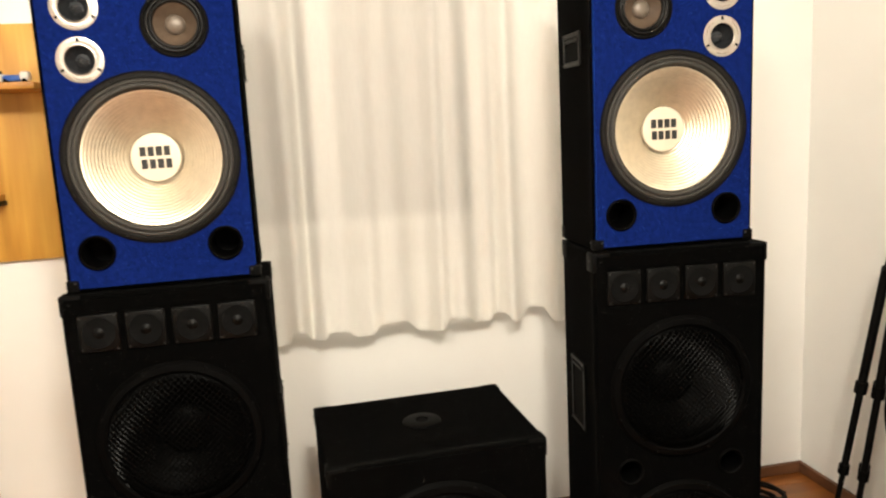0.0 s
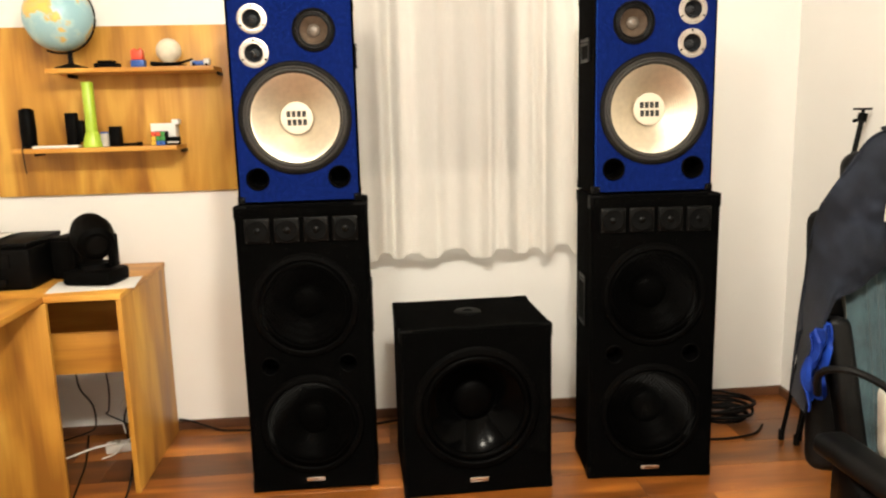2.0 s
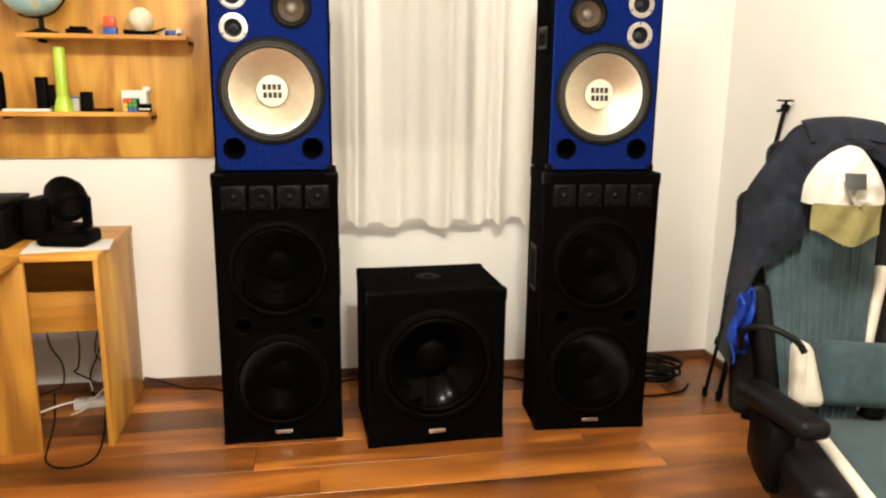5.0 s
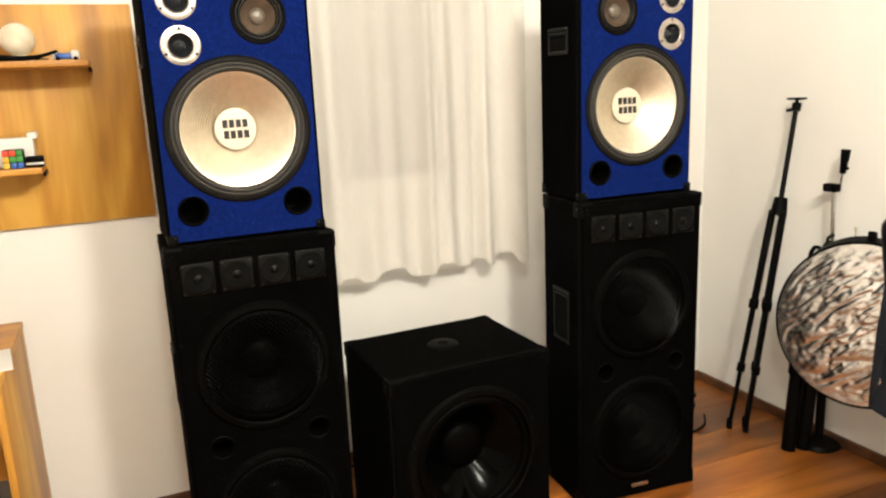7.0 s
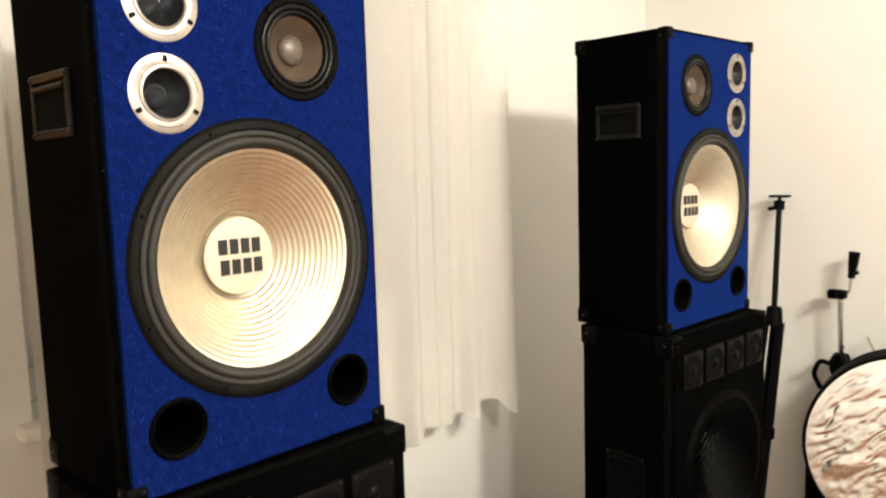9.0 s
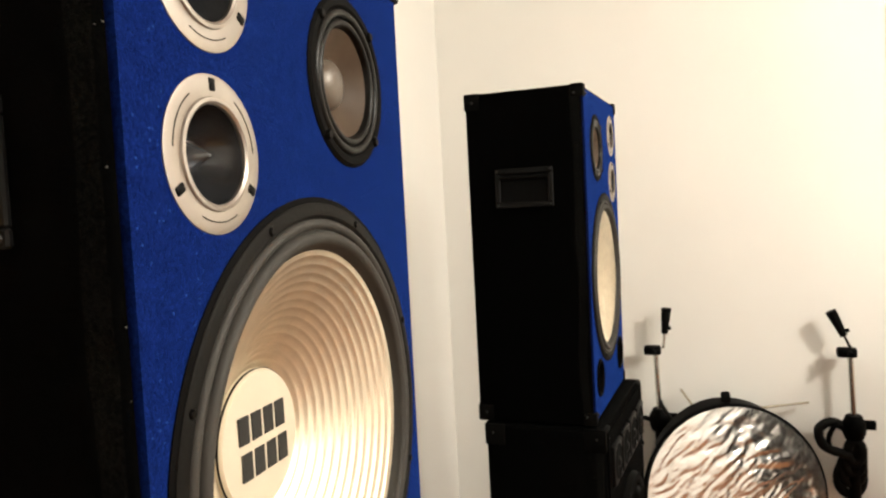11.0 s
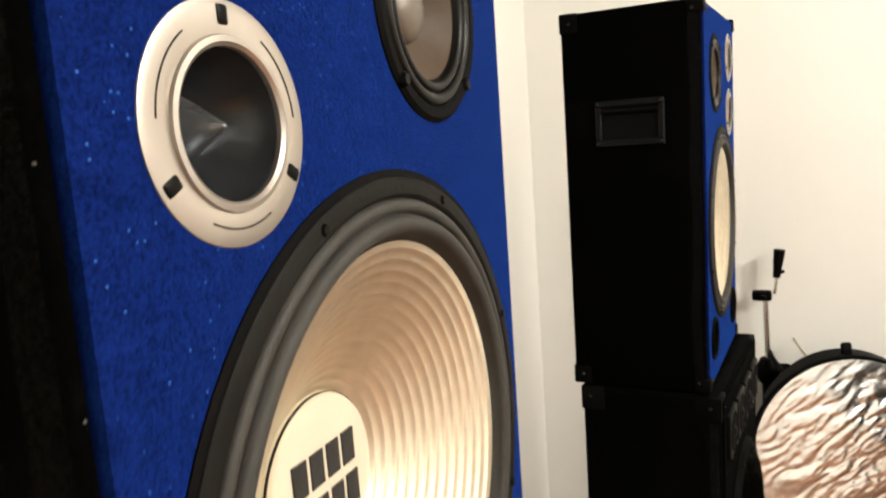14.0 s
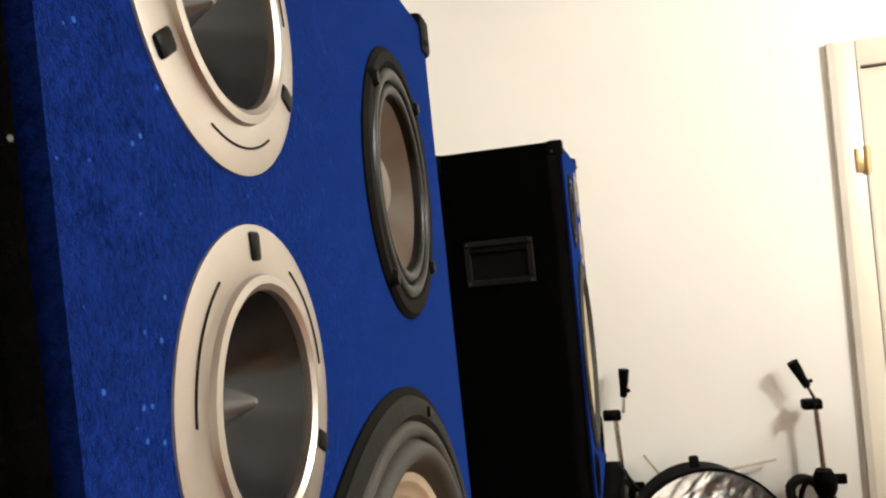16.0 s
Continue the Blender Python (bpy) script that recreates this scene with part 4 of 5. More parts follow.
sheet = thing("paper_sheet", "white sheet of paper under the stage light on the desk", "paper", pose(-1.08, 2.0, 0.7605, 0, 0, 8))
part("sheet", grid(8, 6, lambda u, v: (-0.15 + 0.30 * u, -0.11 + 0.20 * v, 0.0005 + 0.004 * abs(u - 0.5) * math.sin(3 * v)), 0.0015), M_PAPER, sheet)
mh = thing("moving_head_light", "small black moving-head stage light on the desk", "stage light", pose(-1.085, 2.025, 0.7635, 0, 0, -12))
part("base", box(-0.095, 0.095, -0.075, 0.075, 0.0, 0.055, 0.016), M_PITCH, mh)
part("turntable", lathe([(0.0, 0.055), (0.06, 0.055), (0.055, 0.075), (0.0, 0.075)], 32, (0, 0, 0), "z"), M_PITCH, mh)
for x in (-0.076, 0.076):
    part("yoke_arm", box(x - 0.011, x + 0.011, -0.026, 0.026, 0.06, 0.185, 0.009), M_PITCH, mh)
hb = lathe([(0.0, -0.085), (0.048, -0.085), (0.064, -0.072), (0.074, -0.03), (0.076, 0.02), (0.064, 0.07), (0.036, 0.09), (0.0, 0.094)], 40)
hb.transform(Matrix.Translation((0, 0, 0.175)) @ Matrix.Rotation(radians(22), 4, "X") @ Matrix.Rotation(radians(38), 4, "Z"))
hd = part("head", hb, M_PITCH, mh, "round black lamp head")
lb = lathe([(0.0, -0.0875), (0.034, -0.0875), (0.036, -0.0855)], 32)
lb.transform(Matrix.Translation((0, 0, 0.175)) @ Matrix.Rotation(radians(22), 4, "X") @ Matrix.Rotation(radians(38), 4, "Z"))
part("lens", lb, M_RUBBER, hd, "dark lens")

binn = thing("waste_bin", "blue plastic waste bin with a white bag, beside the desk", "bin", pose(-1.56, 1.62, 0))
part("bucket", lathe([(0.0, 0.002), (0.085, 0.002), (0.09, 0.0), (0.108, 0.27), (0.113, 0.275), (0.113, 0.285), (0.106, 0.285), (0.088, 0.01), (0.0, 0.01)], 40, (0, 0, 0), "z"), M_BLUE, binn)
part("bag", lathe([(0.102, 0.20), (0.104, 0.284), (0.1155, 0.290), (0.1165, 0.283)], 40, (0, 0, 0), "z"), M_PAPER, binn, "white bin liner")

# power strip and leads under the desk
ps = thing("power_strip", "white power strip lying on the floor under the desk", "power strip", pose(-1.10, 2.22, 0.0, 0, 0, 12))
part("body", box(-0.09, 0.12, -0.026, 0.026, 0.0, 0.04, 0.008), M_WHITE, ps)
for x in (-0.05, 0.01, 0.07):
    part("socket", lathe([(0.0, 0.0405), (0.017, 0.0405), (0.019, 0.042), (0.0195, 0.0395)], 24, (x, 0, 0), "z"), M_CAPCLOTH, ps)
part("adapter", box(0.04, 0.11, -0.03, 0.03, 0.043, 0.085, 0.008), M_PLASTIC, ps, "black plug-in adapter")


def cable(label, ctrl, r, material=None, n=8):
    c = thing("cable", label, "cable", pose(0, 0, 0))
    part("lead", tube(curve_points(ctrl, n), r, 7), material or M_CABLE, c, "", 60)


cable("black cable hanging in a loop under the desk onto the floor", [(-1.30, 2.32, 0.03), (-1.235, 2.1, 0.006), (-1.185, 1.86, 0.006), (-1.155, 1.73, 0.006), (-1.09, 1.665, 0.006), (-1.0, 1.685, 0.006), (-0.975, 1.79, 0.02), (-0.99, 1.95, 0.10), (-1.04, 2.15, 0.07)], 0.004)
cable("thin black lead running along the wall to the loudspeaker", [(-0.93, 2.37, 0.06), (-0.87, 2.36, 0.05), (-0.75, 2.34, 0.012), (-0.63, 2.33, 0.006), (-0.5, 2.25, 0.006), (-0.3, 2.2, 0.006)], 0.0045)
cable("white lead plugged into the power strip", [(-1.17, 2.1, 0.02), (-1.13, 2.15, 0.02), (-1.1, 2.22, 0.045), (-1.05, 2.3, 0.08)], 0.0035, M_WHITE)
cable("grey lead hanging down the wall behind the desk", [(-1.02, 2.39, 0.40), (-1.03, 2.385, 0.25), (-1.07, 2.36, 0.14), (-1.12, 2.34, 0.2), (-1.10, 2.36, 0.30), (-1.06, 2.30, 0.09)], 0.003)
cable("black lead hanging down the wall behind the desk", [(-1.10, 2.39, 0.42), (-1.11, 2.38, 0.22), (-1.15, 2.34, 0.1), (-1.13, 2.30, 0.01)], 0.004)
cable("black lead drooping in a loop under the desk", [(-1.21, 2.04, 0.44), (-1.205, 2.05, 0.34), (-1.19, 2.12, 0.24), (-1.22, 2.2, 0.12), (-1.30, 2.3, 0.05), (-1.42, 2.32, 0.01)], 0.0035)
cable("thin black lead drooping under the desk to the power strip", [(-1.10, 2.04, 0.44), (-1.10, 2.06, 0.33), (-1.13, 2.12, 0.22), (-1.17, 2.2, 0.17), (-1.13, 2.26, 0.11), (-1.09, 2.25, 0.09)], 0.003)
cable("white lead running across the floor under the desk", [(-1.45, 2.14, 0.006), (-1.33, 2.12, 0.02), (-1.22, 2.15, 0.045), (-1.14, 2.19, 0.045)], 0.0045, M_WHITE)
cable("white adapter lead curled over the power strip", [(-1.12, 2.25, 0.06), (-1.15, 2.3, 0.16), (-1.11, 2.33, 0.20), (-1.07, 2.3, 0.14), (-1.05, 2.26, 0.08)], 0.003, M_WHITE)
cable("black lead along the skirting between the loudspeakers", [(-0.2, 2.25, 0.006), (0.0, 2.34, 0.006), (0.3, 2.36, 0.006), (0.6, 2.33, 0.006), (0.85, 2.2, 0.006)], 0.005)
for k in range(7):
    ctrl = []
    for i in range(12):
        a = 2 * math.pi * i / 11 + k
        ctrl.append((1.42 + (0.13 + 0.015 * k % 0.05) * math.cos(a) + random.uniform(-0.02, 0.02), 2.16 + (0.075 + 0.006 * k) * math.sin(a) + random.uniform(-0.012, 0.012), 0.012 + 0.011 * k + random.uniform(0, 0.012)))
    cable("coiled black cable heaped on the floor in the corner", ctrl, 0.006)
cable("black lead trailing from the coil along the floor", [(1.2, 1.98, 0.006), (1.35, 1.95, 0.006), (1.5, 1.98, 0.006), (1.58, 2.06, 0.006)], 0.005)

# ---- camera tripod against the wall ----
tp = thing("tripod", "folded black camera tripod leaning against the wall", "tripod", pose(0, 0, 0))
J, H = Vector((1.728, 1.852, 0.939)), Vector((1.800, 1.868, 1.285))
ax = (H - J).normalized()
part("centre_column", tube([J - 0.05 * ax, H], 0.0095, 14), M_BLACKMETAL, tp)
part("shoulder", tube([J - 0.045 * ax, J - 0.02 * ax, J + 0.012 * ax, J + 0.022 * ax], 0.031, 14, r_end=0.022), M_PLASTIC, tp, "moulded leg shoulder")
hd = part("ball_head", tube([H, H + 0.012 * ax, H + 0.03 * ax], 0.017, 14), M_PLASTIC, tp)
part("plate", box(H.x - 0.018, H.x + 0.018, H.y - 0.034, H.y + 0.03, H.z + 0.042, H.z + 0.050, 0.002), M_BLACKMETAL, hd)
part("stem", tube([H + 0.02 * ax, (H.x + 0.004, H.y, H.z + 0.043)], 0.007, 10), M_BLACKMETAL, hd)
part("knob", tube([H + 0.008 * ax, H + 0.008 * ax + Vector((-0.01, 0.034, -0.006))], 0.007, 10), M_PLASTIC, hd)
for k, (fx, fy, ox, oy) in enumerate(((1.590, 1.925, -0.012, 0.024), (1.622, 1.868, -0.010, -0.026), (1.655, 1.905, 0.022, 0.004))):
    top = J + Vector((ox, oy, -0.03))
    foot = Vector((fx, fy, 0.012))
    d = foot - top
    leg = part("leg", tube([top, top + 0.42 * d], 0.0135, 12), M_BLACKMETAL, tp)
    part("leg_section", tube([top + 0.42 * d, top + 0.72 * d], 0.0108, 12), M_BLACKMETAL, leg)
    part("leg_section", tube([top + 0.72 * d, foot], 0.0085, 12), M_BLACKMETAL, leg)
    part("clip", tube([top + 0.40 * d, top + 0.44 * d], 0.0185, 10), M_PLASTIC, leg)
    part("clip", tube([top + 0.70 * d, top + 0.735 * d], 0.016, 10), M_PLASTIC, leg)
    part("foot", tube([foot + Vector((0, 0, 0.03)), (fx, fy, 0.0)], 0.012, 10), M_RUBBER, leg)

# ---- silver reflector and stands ----
RC, RR = Vector((1.655, 1.425, 0.578)), 0.283
face = Vector((-0.90, -0.30, 0.14)).normalized()
turn = face.to_track_quat("-Y", "Z").to_matrix().to_4x4()
ref = thing("foil_reflector", "round black-rimmed crinkled silver foil reflector leaning on stands", "reflector", Matrix.Translation(RC) @ turn)


def crinkle():
    b = bmesh.new()
    rings = [[b.verts.new((0, 0, 0))]]
    n, seg = 84, 240
    for k in range(1, n + 1):
        r = (RR - 0.006) * k / n
        ring = []
        for i in range(seg):
            a = 2 * math.pi * i / seg
            x, z = r * math.cos(a), r * math.sin(a)
            across, down = 0.80 * z - 0.60 * x, 0.60 * z + 0.80 * x
            fold = noise.noise(Vector((down * 6, 0.3, across * 30 + 1.2 * noise.noise(Vector((x * 9, 4.1, z * 9))))))
            sk = 0.0085 * (0.45 - abs(fold)) + 0.0032 * abs(noise.noise(Vector((down * 20, 1.7, across * 60)))) + 0.0007 * noise.noise(Vector((x * 60, 2.3, z * 60)))
            ring.append(b.verts.new((x, -0.004 + sk * min(1, (RR - r) * 18) - 0.012 * (1 - (r / RR) ** 2), z)))
        rings.append(ring)
    for i in range(seg):
        b.faces.new((rings[0][0], rings[1][i], rings[1][(i + 1) % seg]))
    for p, q in zip(rings[1:], rings[2:]):
        for i in range(seg):
            j = (i + 1) % seg
            b.faces.new((p[i], q[i], q[j], p[j]))
    return b


part("foil", crinkle(), M_FOIL, ref, "crinkled silver foil", 50)
part("rim", lathe([(RR + 0.0045 * math.cos(2 * math.pi * i / 10), 0.010 + 0.012 * math.sin(2 * math.pi * i / 10)) for i in range(10)], 96, close=True), M_RUBBER, ref, "black rim")
part("back", lathe([(0.0, 0.02), (RR - 0.004, 0.02), (RR + 0.002, 0.012)], 72), M_LEATHER, ref, "black backing")
part("hood", grid(24, 3, lambda u, v: ((RR + 0.004 + 0.012 * v * math.sin(math.pi * u)) * math.cos(radians(60 + 84 * u)), 0.01 + 0.03 * v, (RR + 0.004 + 0.018 * v * math.sin(math.pi * u)) * math.sin(radians(60 + 84 * u))), 0.004), M_LEATHER, ref, "black cloth edge over the rim")
part("wing_nut", box(-0.016, 0.013, 0.01, 0.03, RR + 0.004, RR + 0.040, 0.007), M_PLASTIC, ref)


def stand(px, py, bend, label):
    """Black base tube, chrome rod, swivel block and spring clip."""
    s = thing("clamp_stand", label, "stand", pose(px, py, 0), "clamp stands")
    part("foot", lathe([(0.0, 0.0), (0.075, 0.0), (0.08, 0.006), (0.07, 0.02), (0.03, 0.03), (0.0, 0.03)], 36, (0, 0, 0), "z"), M_BLACKMETAL, s)
    part("tube", tube([(0, 0, 0.02), (0, 0, 0.76)], 0.017, 16), M_BLACKMETAL, s)
    col = part("collar", lathe([(0.0, 0.74), (0.026, 0.74), (0.034, 0.76), (0.034, 0.79), (0.022, 0.815), (0.0, 0.815)], 20, (0, 0, 0), "z"), M_PLASTIC, s)
    part("wing_screw", box(-0.008, 0.008, -0.062, -0.024, 0.77, 0.80, 0.005), M_PLASTIC, col)
    part("hook", tube(curve_points([(0, 0.02, 0.77), (-0.02, 0.055, 0.785), (-0.02, 0.075, 0.74), (0, 0.06, 0.69)]), 0.008, 8), M_PLASTIC, col)
    part("rod", tube([(0, 0, 0.80), (-0.002, 0.006, 1.01)], 0.0085, 14), M_CHROME, s, "chrome rod")
    blk = part("swivel", box(-0.02, 0.016, -0.012, 0.044, 0.998, 1.028, 0.007), M_PLASTIC, s)
    part("thumb_screw", tube([(-0.02, 0.01, 1.012), (-0.045, 0.012, 1.014)], 0.008, 10), M_PLASTIC, blk)
    arm = Vector((0, bend[0], bend[1])).normalized()
    p = Vector((-0.004, 0.002 - 0.022 * (bend[0] < 0), 1.020))
    part("arm", tube([p, p + 0.055 * arm], 0.005, 10), M_CHROME, s)
    clip = tube([p + 0.05 * arm, p + 0.085 * arm, p + 0.10 * arm, p + 0.135 * arm], 0.011, 10, r_end=0.017)
    part("clip", clip, M_PLASTIC, s, "black spring clip")
    part("clip_screw", tube([p + 0.062 * arm, p + 0.062 * arm + Vector((0, -0.02, 0.008))], 0.006, 8), M_PLASTIC, s)
    return s


stand(1.783, 1.655, (-0.10, 1.0), "black stand with a chrome rod and upright clip beside the reflector")
stand(1.783, 1.072, (0.42, 0.9), "black stand with a chrome rod and tilted clip beside the reflector")
for a, c in (((1.81, 1.585, 0.875), (1.74, 1.515, 0.79)), ((1.815, 1.195, 0.842), (1.76, 1.335, 0.835))):
    d = thing("wooden_stick", "thin pale wooden stick behind the reflector", "stick", pose(0, 0, 0), "sticks")
    part("shaft", tube([a, c, Vector(c) + 0.9 * (Vector(c) - Vector(a)) * Vector((0.3, 1, 1))], 0.004, 8, r_end=0.0055), M_STICK, d)
for k, (x, y) in enumerate(((1.70, 1.72), (1.755, 1.70))):
    lg = thing("black_strut", "thick black strut under the reflector, standing on the floor", "strut", pose(0, 0, 0), "struts")
    part("bar", tube([(x - 0.05, y - 0.04, 0.0), (x + 0.01, y - 0.02, 0.47)], 0.026, 12), M_BLACKMETAL, lg)
    part("sleeve", tube([(x - 0.012, y - 0.027, 0.30), (x + 0.006, y - 0.021, 0.44)], 0.032, 12), M_PLASTIC, lg)
for k in range(4):
    cable("black cable coiled and hung on the stand", [(1.775 + 0.006 * k, 1.072 + (0.020 + 0.005 * k) * math.sin(2 * math.pi * i / 10) + 0.004 * k, 0.70 + (0.034 + 0.006 * k) * math.cos(2 * math.pi * i / 10) - 0.030 * k) for i in range(11)], 0.016)
cable("thick black cable slung between the stand and the reflector", [(1.79, 1.10, 0.775), (1.77, 1.14, 0.795), (1.76, 1.175, 0.77), (1.755, 1.16, 0.72), (1.77, 1.09, 0.69)], 0.015)
cable("black cable looping round the stand", [(1.78, 1.65, 0.84), (1.74, 1.64, 0.83), (1.72, 1.60, 0.78), (1.72, 1.56, 0.74)], 0.006)

# ---- gaming chair with clothes hung over it ----
ch = thing("gaming_chair", "teal and cream gaming chair with black sides", "chair", pose(1.237, 0.454, 0, 0, 0, -18))


def cushion(x0, x1, y0, y1, z0, z1, r):
    return box(x0, x1, y0, y1, z0, z1, r, 4)


CX = -0.135
part("seat", cushion(-0.155, 0.22, -0.30, 0.22, 0.42, 0.52, 0.035), M_TEAL, ch, "teal fabric seat")
for x0, x1, t0, t1 in ((-0.29, -0.178, -0.178, -0.146), (0.245, 0.35, 0.21, 0.243)):
    part("seat_bolster", cushion(x0, x1, -0.30, 0.22, 0.36, 0.545, 0.035), M_LEATHER, ch)
    part("seat_trim", cushion(t0, t1, -0.305, 0.20, 0.50, 0.535, 0.012), M_CREAM, ch, "cream leather strip")
part("seat_front", cushion(-0.155, 0.22, -0.335, -0.295, 0.42, 0.51, 0.018), M_CREAM, ch, "cream leather front edge")


def tilted(bm, flare=0.0):
    """Leans a back part by twelve degrees; flare widens it to one side as it rises."""
    bm.transform(Matrix.Translation((CX, 0.22, 0.50)) @ Matrix.Rotation(radians(-12), 4, "X"))
    for v in bm.verts:
        v.co.x += flare * (v.co.z - 0.5)
    return bm


def back_panel():
    def f(u, v):
        x = (-0.088 + 0.176 * u) * (1 + 0.5 * v)
        rib = 0.006 * abs(math.sin(math.pi * 11 * u))
        return (x, -0.035 - rib, 0.0 + 0.62 * v)
    return grid(88, 10, f, -0.03)


part("backrest_shell", tilted(cushion(-0.20, 0.20, -0.005, 0.07, -0.02, 0.62, 0.035)), M_LEATHER, ch, "black leather shell")
part("headrest_shell", tilted(cushion(-0.125, 0.125, -0.02, 0.07, 0.60, 0.76, 0.035)), M_LEATHER, ch)
part("backrest", tilted(back_panel()), M_TEAL, ch, "ribbed teal fabric panel", 30)
for s in (-1, 1):
    d = 0.05 if s < 0 else 0.0
    part("back_trim", tilted(cushion(s * 0.086 + d, s * 0.118 + d, -0.052, 0.0, 0.02, 0.42, 0.014), s * 0.165), M_CREAM, ch, "cream leather strip")
    part("back_bolster", tilted(cushion(s * 0.120 + d, s * 0.178 + d, -0.075, 0.05, 0.0, 0.36, 0.022), s * 0.15), M_LEATHER, ch, "black leather side wing")
lum = part("lumbar_pillow", tilted(cushion(-0.005, 0.25, -0.125, -0.045, 0.045, 0.215, 0.03)), M_TEAL, ch, "teal lumbar pillow with a cream end")
end = cushion(-0.072, 0.012, -0.132, -0.05, 0.04, 0.212, 0.025)
for v in end.verts:
    if v.co.x > -0.03:
        v.co.x -= 0.24 * (v.co.z - 0.04)
part("pillow_end", tilted(end), M_CREAM, lum, "cream pillow end")
for x, yaw in ((-0.29, 19), (0.33, -10)):
    pad = cushion(-0.042, 0.042, -0.15, 0.13, 0.595, 0.645, 0.022)
    pad.transform(Matrix.Translation((x, -0.03, 0)) @ Matrix.Rotation(radians(yaw), 4, "Z"))
    post = part("armrest", pad, M_LEATHER, ch, "black padded armrest")
    part("post", box(x - 0.03, x + 0.03, -0.10, 0.04, 0.42, 0.594, 0.01), M_PLASTIC, post)
part("strap", tube(curve_points([(-0.34, 0.16, 0.70), (-0.345, 0.13, 0.76), (-0.30, 0.09, 0.785), (-0.24, 0.06, 0.765), (-0.215, 0.05, 0.735)]), 0.009, 8), M_LEATHER, ch, "black belt loop")
part("gas_lift", lathe([(0.0, 0.10), (0.03, 0.10), (0.03, 0.26), (0.022, 0.26), (0.022, 0.405), (0.0, 0.405)], 24, (0, 0, 0), "z"), M_BLACKMETAL, ch)
part("tilt_box", box(-0.11, 0.11, -0.13, 0.13, 0.375, 0.418, 0.008), M_BLACKMETAL, ch)
for k in range(5):
    a = radians(72 * k + 20)
    c, s = math.cos(a), math.sin(a)
    leg = part("leg", tube([(0.03 * c, 0.03 * s, 0.13), (0.18 * c, 0.18 * s, 0.11), (0.30 * c, 0.30 * s, 0.075)], 0.028, 10, r_end=0.02), M_PLASTIC, ch)
    w = lathe([(0.0, -0.022), (0.022, -0.022), (0.029, -0.016), (0.029, 0.016), (0.022, 0.022), (0.0, 0.022)], 20)
    w.transform(Matrix.Translation((0.30 * c, 0.30 * s, 0.029)) @ Matrix.Rotation(a, 4, "Z"))
    part("caster", w, M_PLASTIC, leg)


def drape(f, nx, ny, thick):
    b = grid(nx, ny, f, thick)
    b.transform(ch.matrix_basis)
    return b


def along(ctrl, u):
    """The place at share u of a smooth run through the control points."""
    run = curve_points([(x, 0, z) for x, z in ctrl], 10)
    k = u * (len(run) - 1)
    i = min(int(k), len(run) - 2)
    return run[i].lerp(run[i + 1], k - i)


SHOULDER = ((0.14, 1.06), (0.06, 1.21), (-0.03, 1.28), (-0.13, 1.302), (-0.215, 1.28), (-0.262, 1.215), (-0.315, 1.12), (-0.334, 1.02), (-0.342, 0.86), (-0.356, 0.63))
LAPEL = ((0.06, 1.03), (0.015, 1.15), (-0.05, 1.215), (-0.134, 1.236), (-0.172, 1.19), (-0.193, 1.10), (-0.198, 1.01), (-0.245, 0.945), (-0.318, 0.87), (-0.349, 0.63))


def jacket(u, v):
    """Over the backrest's top and shoulder and down its side, from outer edge to lapel."""
    a, b = along(SHOULDER, u), along(LAPEL, u)
    p = a.lerp(b, v)
    crease = 0.026 * noise.noise(Vector((p.x * 13 + p.z * 5, p.z * 9 - p.x * 6, 1.5))) + 0.010 * noise.noise(Vector((p.x * 42, p.z * 30, 4.0)))
    return (p.x, 0.33 - 0.12 * math.sin(0.5 * math.pi * min(1.0, 1.4 * v)) + crease, p.z)


jk = thing("jacket", "dark navy jacket hung over the chair's back", "jacket", pose(0, 0, 0))
part("front", drape(jacket, 90, 30, 0.006), M_DENIM, jk, "crumpled navy cloth", 60)
part("back", drape(lambda u, v: (along(SHOULDER, u).x, 0.335 + 0.02 * math.sin(9 * u + 3 * v), along(SHOULDER, u).z * (1 - v) + v * 0.80), 40, 20, 0.004), M_DENIM, jk, "", 60)
part("collar", drape(lambda u, v: (-0.20 + 0.19 * u, 0.33 - 0.11 * v + 0.012 * math.sin(11 * u), 1.298 + 0.012 * math.sin(math.pi * u) - 0.05 * v * v + 0.008 * math.sin(math.pi * v)), 24, 10, 0.008), M_DENIM, jk, "", 60)
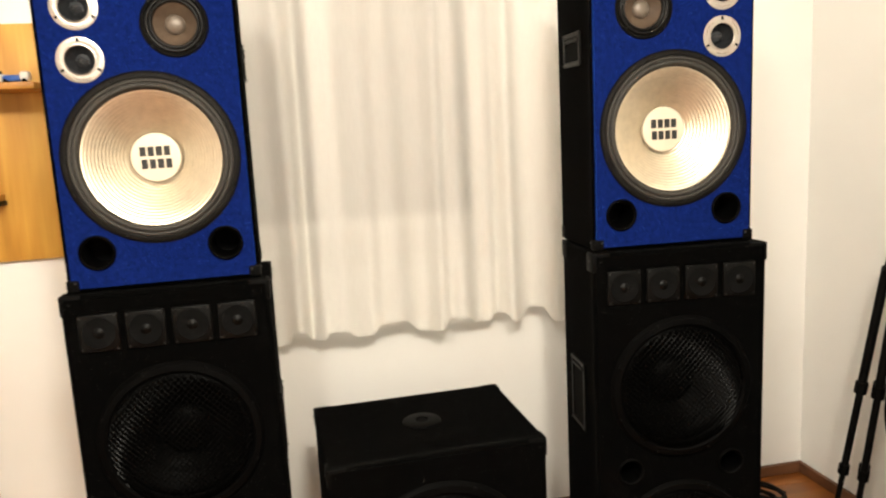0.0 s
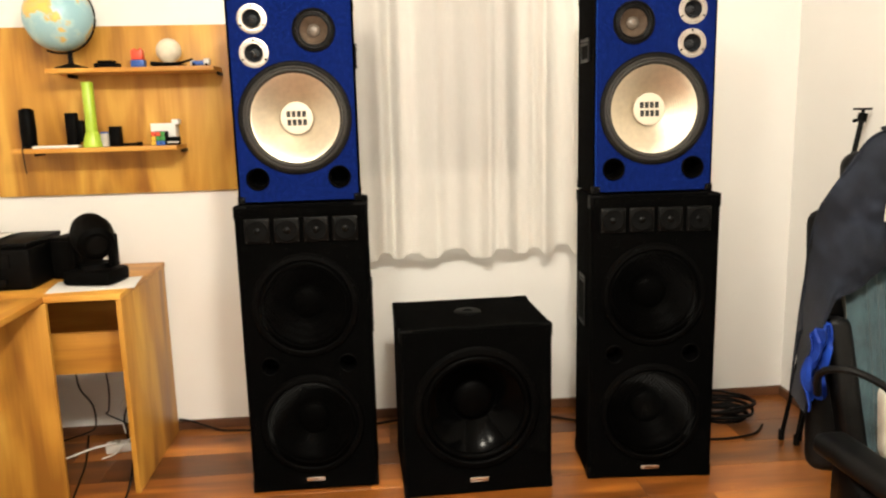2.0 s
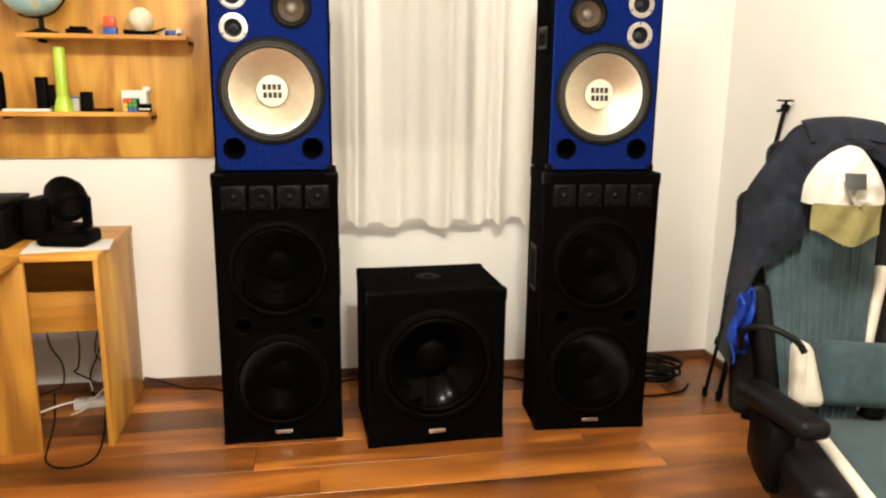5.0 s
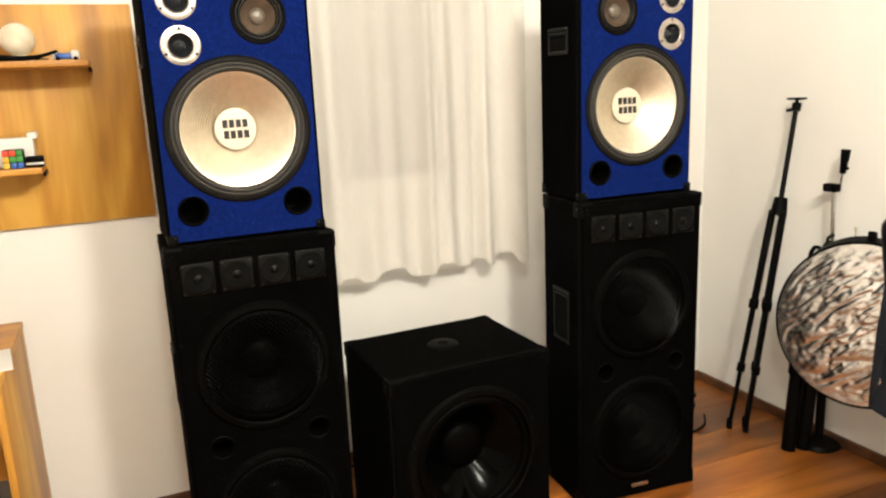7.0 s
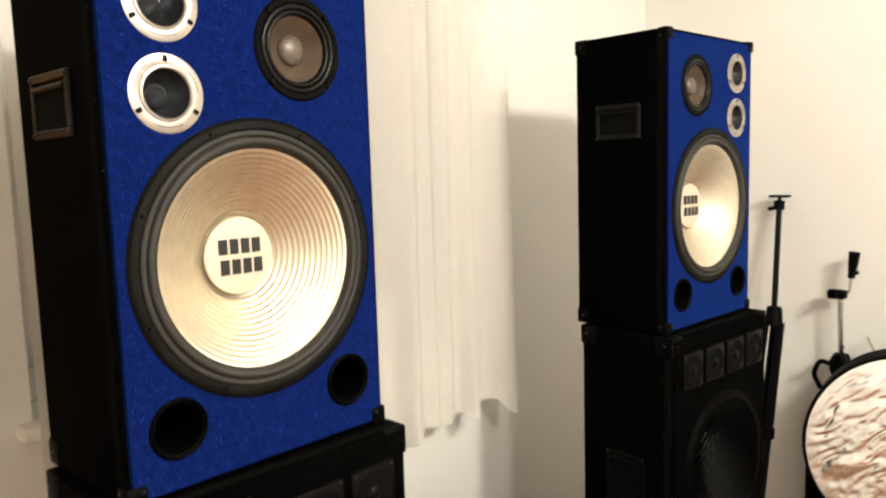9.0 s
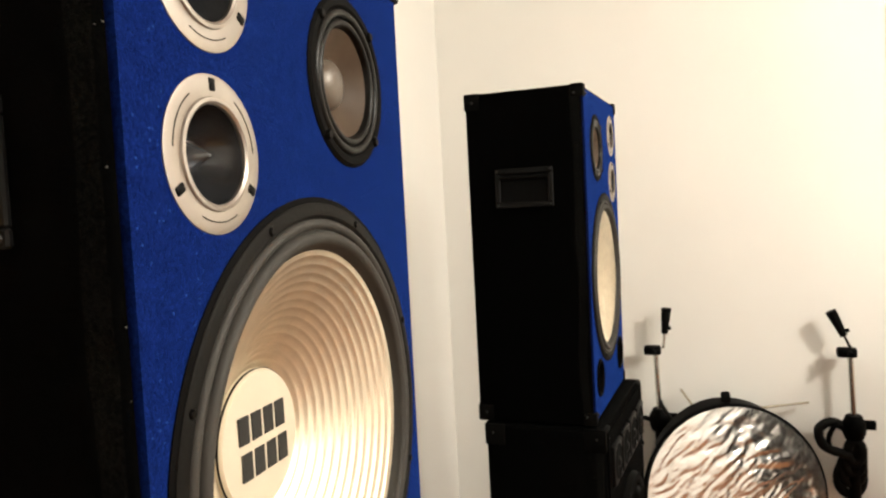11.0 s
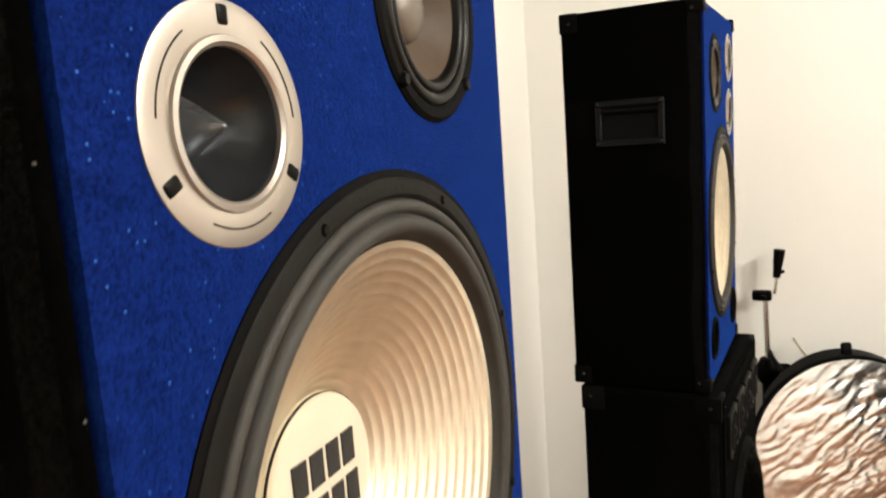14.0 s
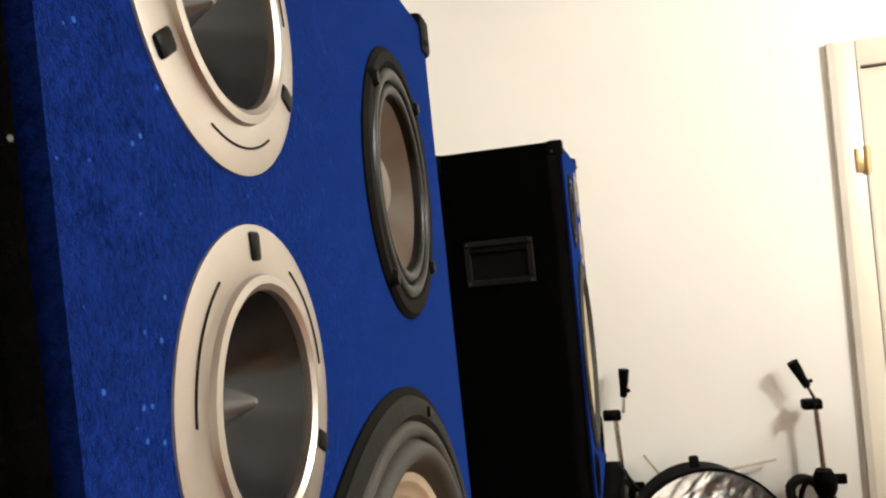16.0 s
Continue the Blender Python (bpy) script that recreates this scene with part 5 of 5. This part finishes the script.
part("lining", drape(lambda u, v: (-0.355 + 0.044 * u - 0.006 * v + 0.006 * math.sin(8 * v), 0.195 + 0.016 * math.sin(9 * u + 5 * v) + 0.008 * math.sin(23 * u - 9 * v), 0.825 + 0.03 * u - 0.175 * v + 0.012 * math.sin(3 * u)), 16, 20, 0.004), M_BLUEBAG, jk, "bright blue lining showing at the hem", 60)
cp = thing("cap", "pale baseball cap hanging on the chair's back", "cap", pose(0, 0, 0))


def cap_crown(u, v):
    a = math.pi * (1 - u)
    r = 1 - v
    k = 0.010 * noise.noise(Vector((u * 7, v * 5, 2.2))) + 0.004 * math.sin(19 * u + 8 * v)
    return (-0.118 + 0.098 * math.cos(a) * r, 0.205 - 0.085 * math.sqrt(max(0.0, 1 - r * r)) + k, 1.095 + 0.145 * math.sin(a) * r ** 0.9 + 0.004 * math.sin(14 * u))


part("crown", drape(cap_crown, 36, 14, 0.004), M_CAPCLOTH, cp, "pale crumpled crown", 60)
part("patch", drape(lambda u, v: (-0.150 + 0.05 * u, 0.102 + 0.012 * (1 - v) - 0.004 * math.sin(math.pi * u), 1.182 - 0.038 * v), 6, 4, 0.003), M_INK, cp, "dark square patch")
ol = thing("olive_cloth", "olive green cloth hanging below the cap on the chair", "cloth", pose(0, 0, 0))
part("cloth", drape(lambda u, v: (-0.215 + 0.16 * u, 0.118 - 0.02 * math.sin(math.pi * u) + 0.004 * math.sin(13 * u + 4 * v), 1.105 - (0.085 + 0.018 * math.sin(5.5 * u - 1.6)) * v), 30, 12, 0.004), M_OLIVE, ol, "", 60)

# ---- floor boards ----
BW, BL = 0.193, 1.285
meshes = {}
y = FRONT
while y < BACK - 0.001:
    x = LEFT - random.uniform(0.0, 1.0) * BL
    y1 = min(y + BW, BACK)
    while x < RIGHT:
        xa, xb = max(x, LEFT), min(x + BL, RIGHT)
        if xb - xa > 0.02:
            key = (round(xb - xa, 3), round(y1 - y, 3))
            if key not in meshes:
                bb = box(0, key[0] - 0.0012, 0, key[1] - 0.0012, -0.009, 0.0, 0.0008, 1)
                me = bpy.data.meshes.new("plank")
                bb.to_mesh(me)
                bb.free()
                me.materials.append(M_PLANK)
                meshes[key] = me
            pl = new("plank", meshes[key])
            pl.location = (xa, y, 0)
            pl.parent = floor
        x += BL
    y = y1
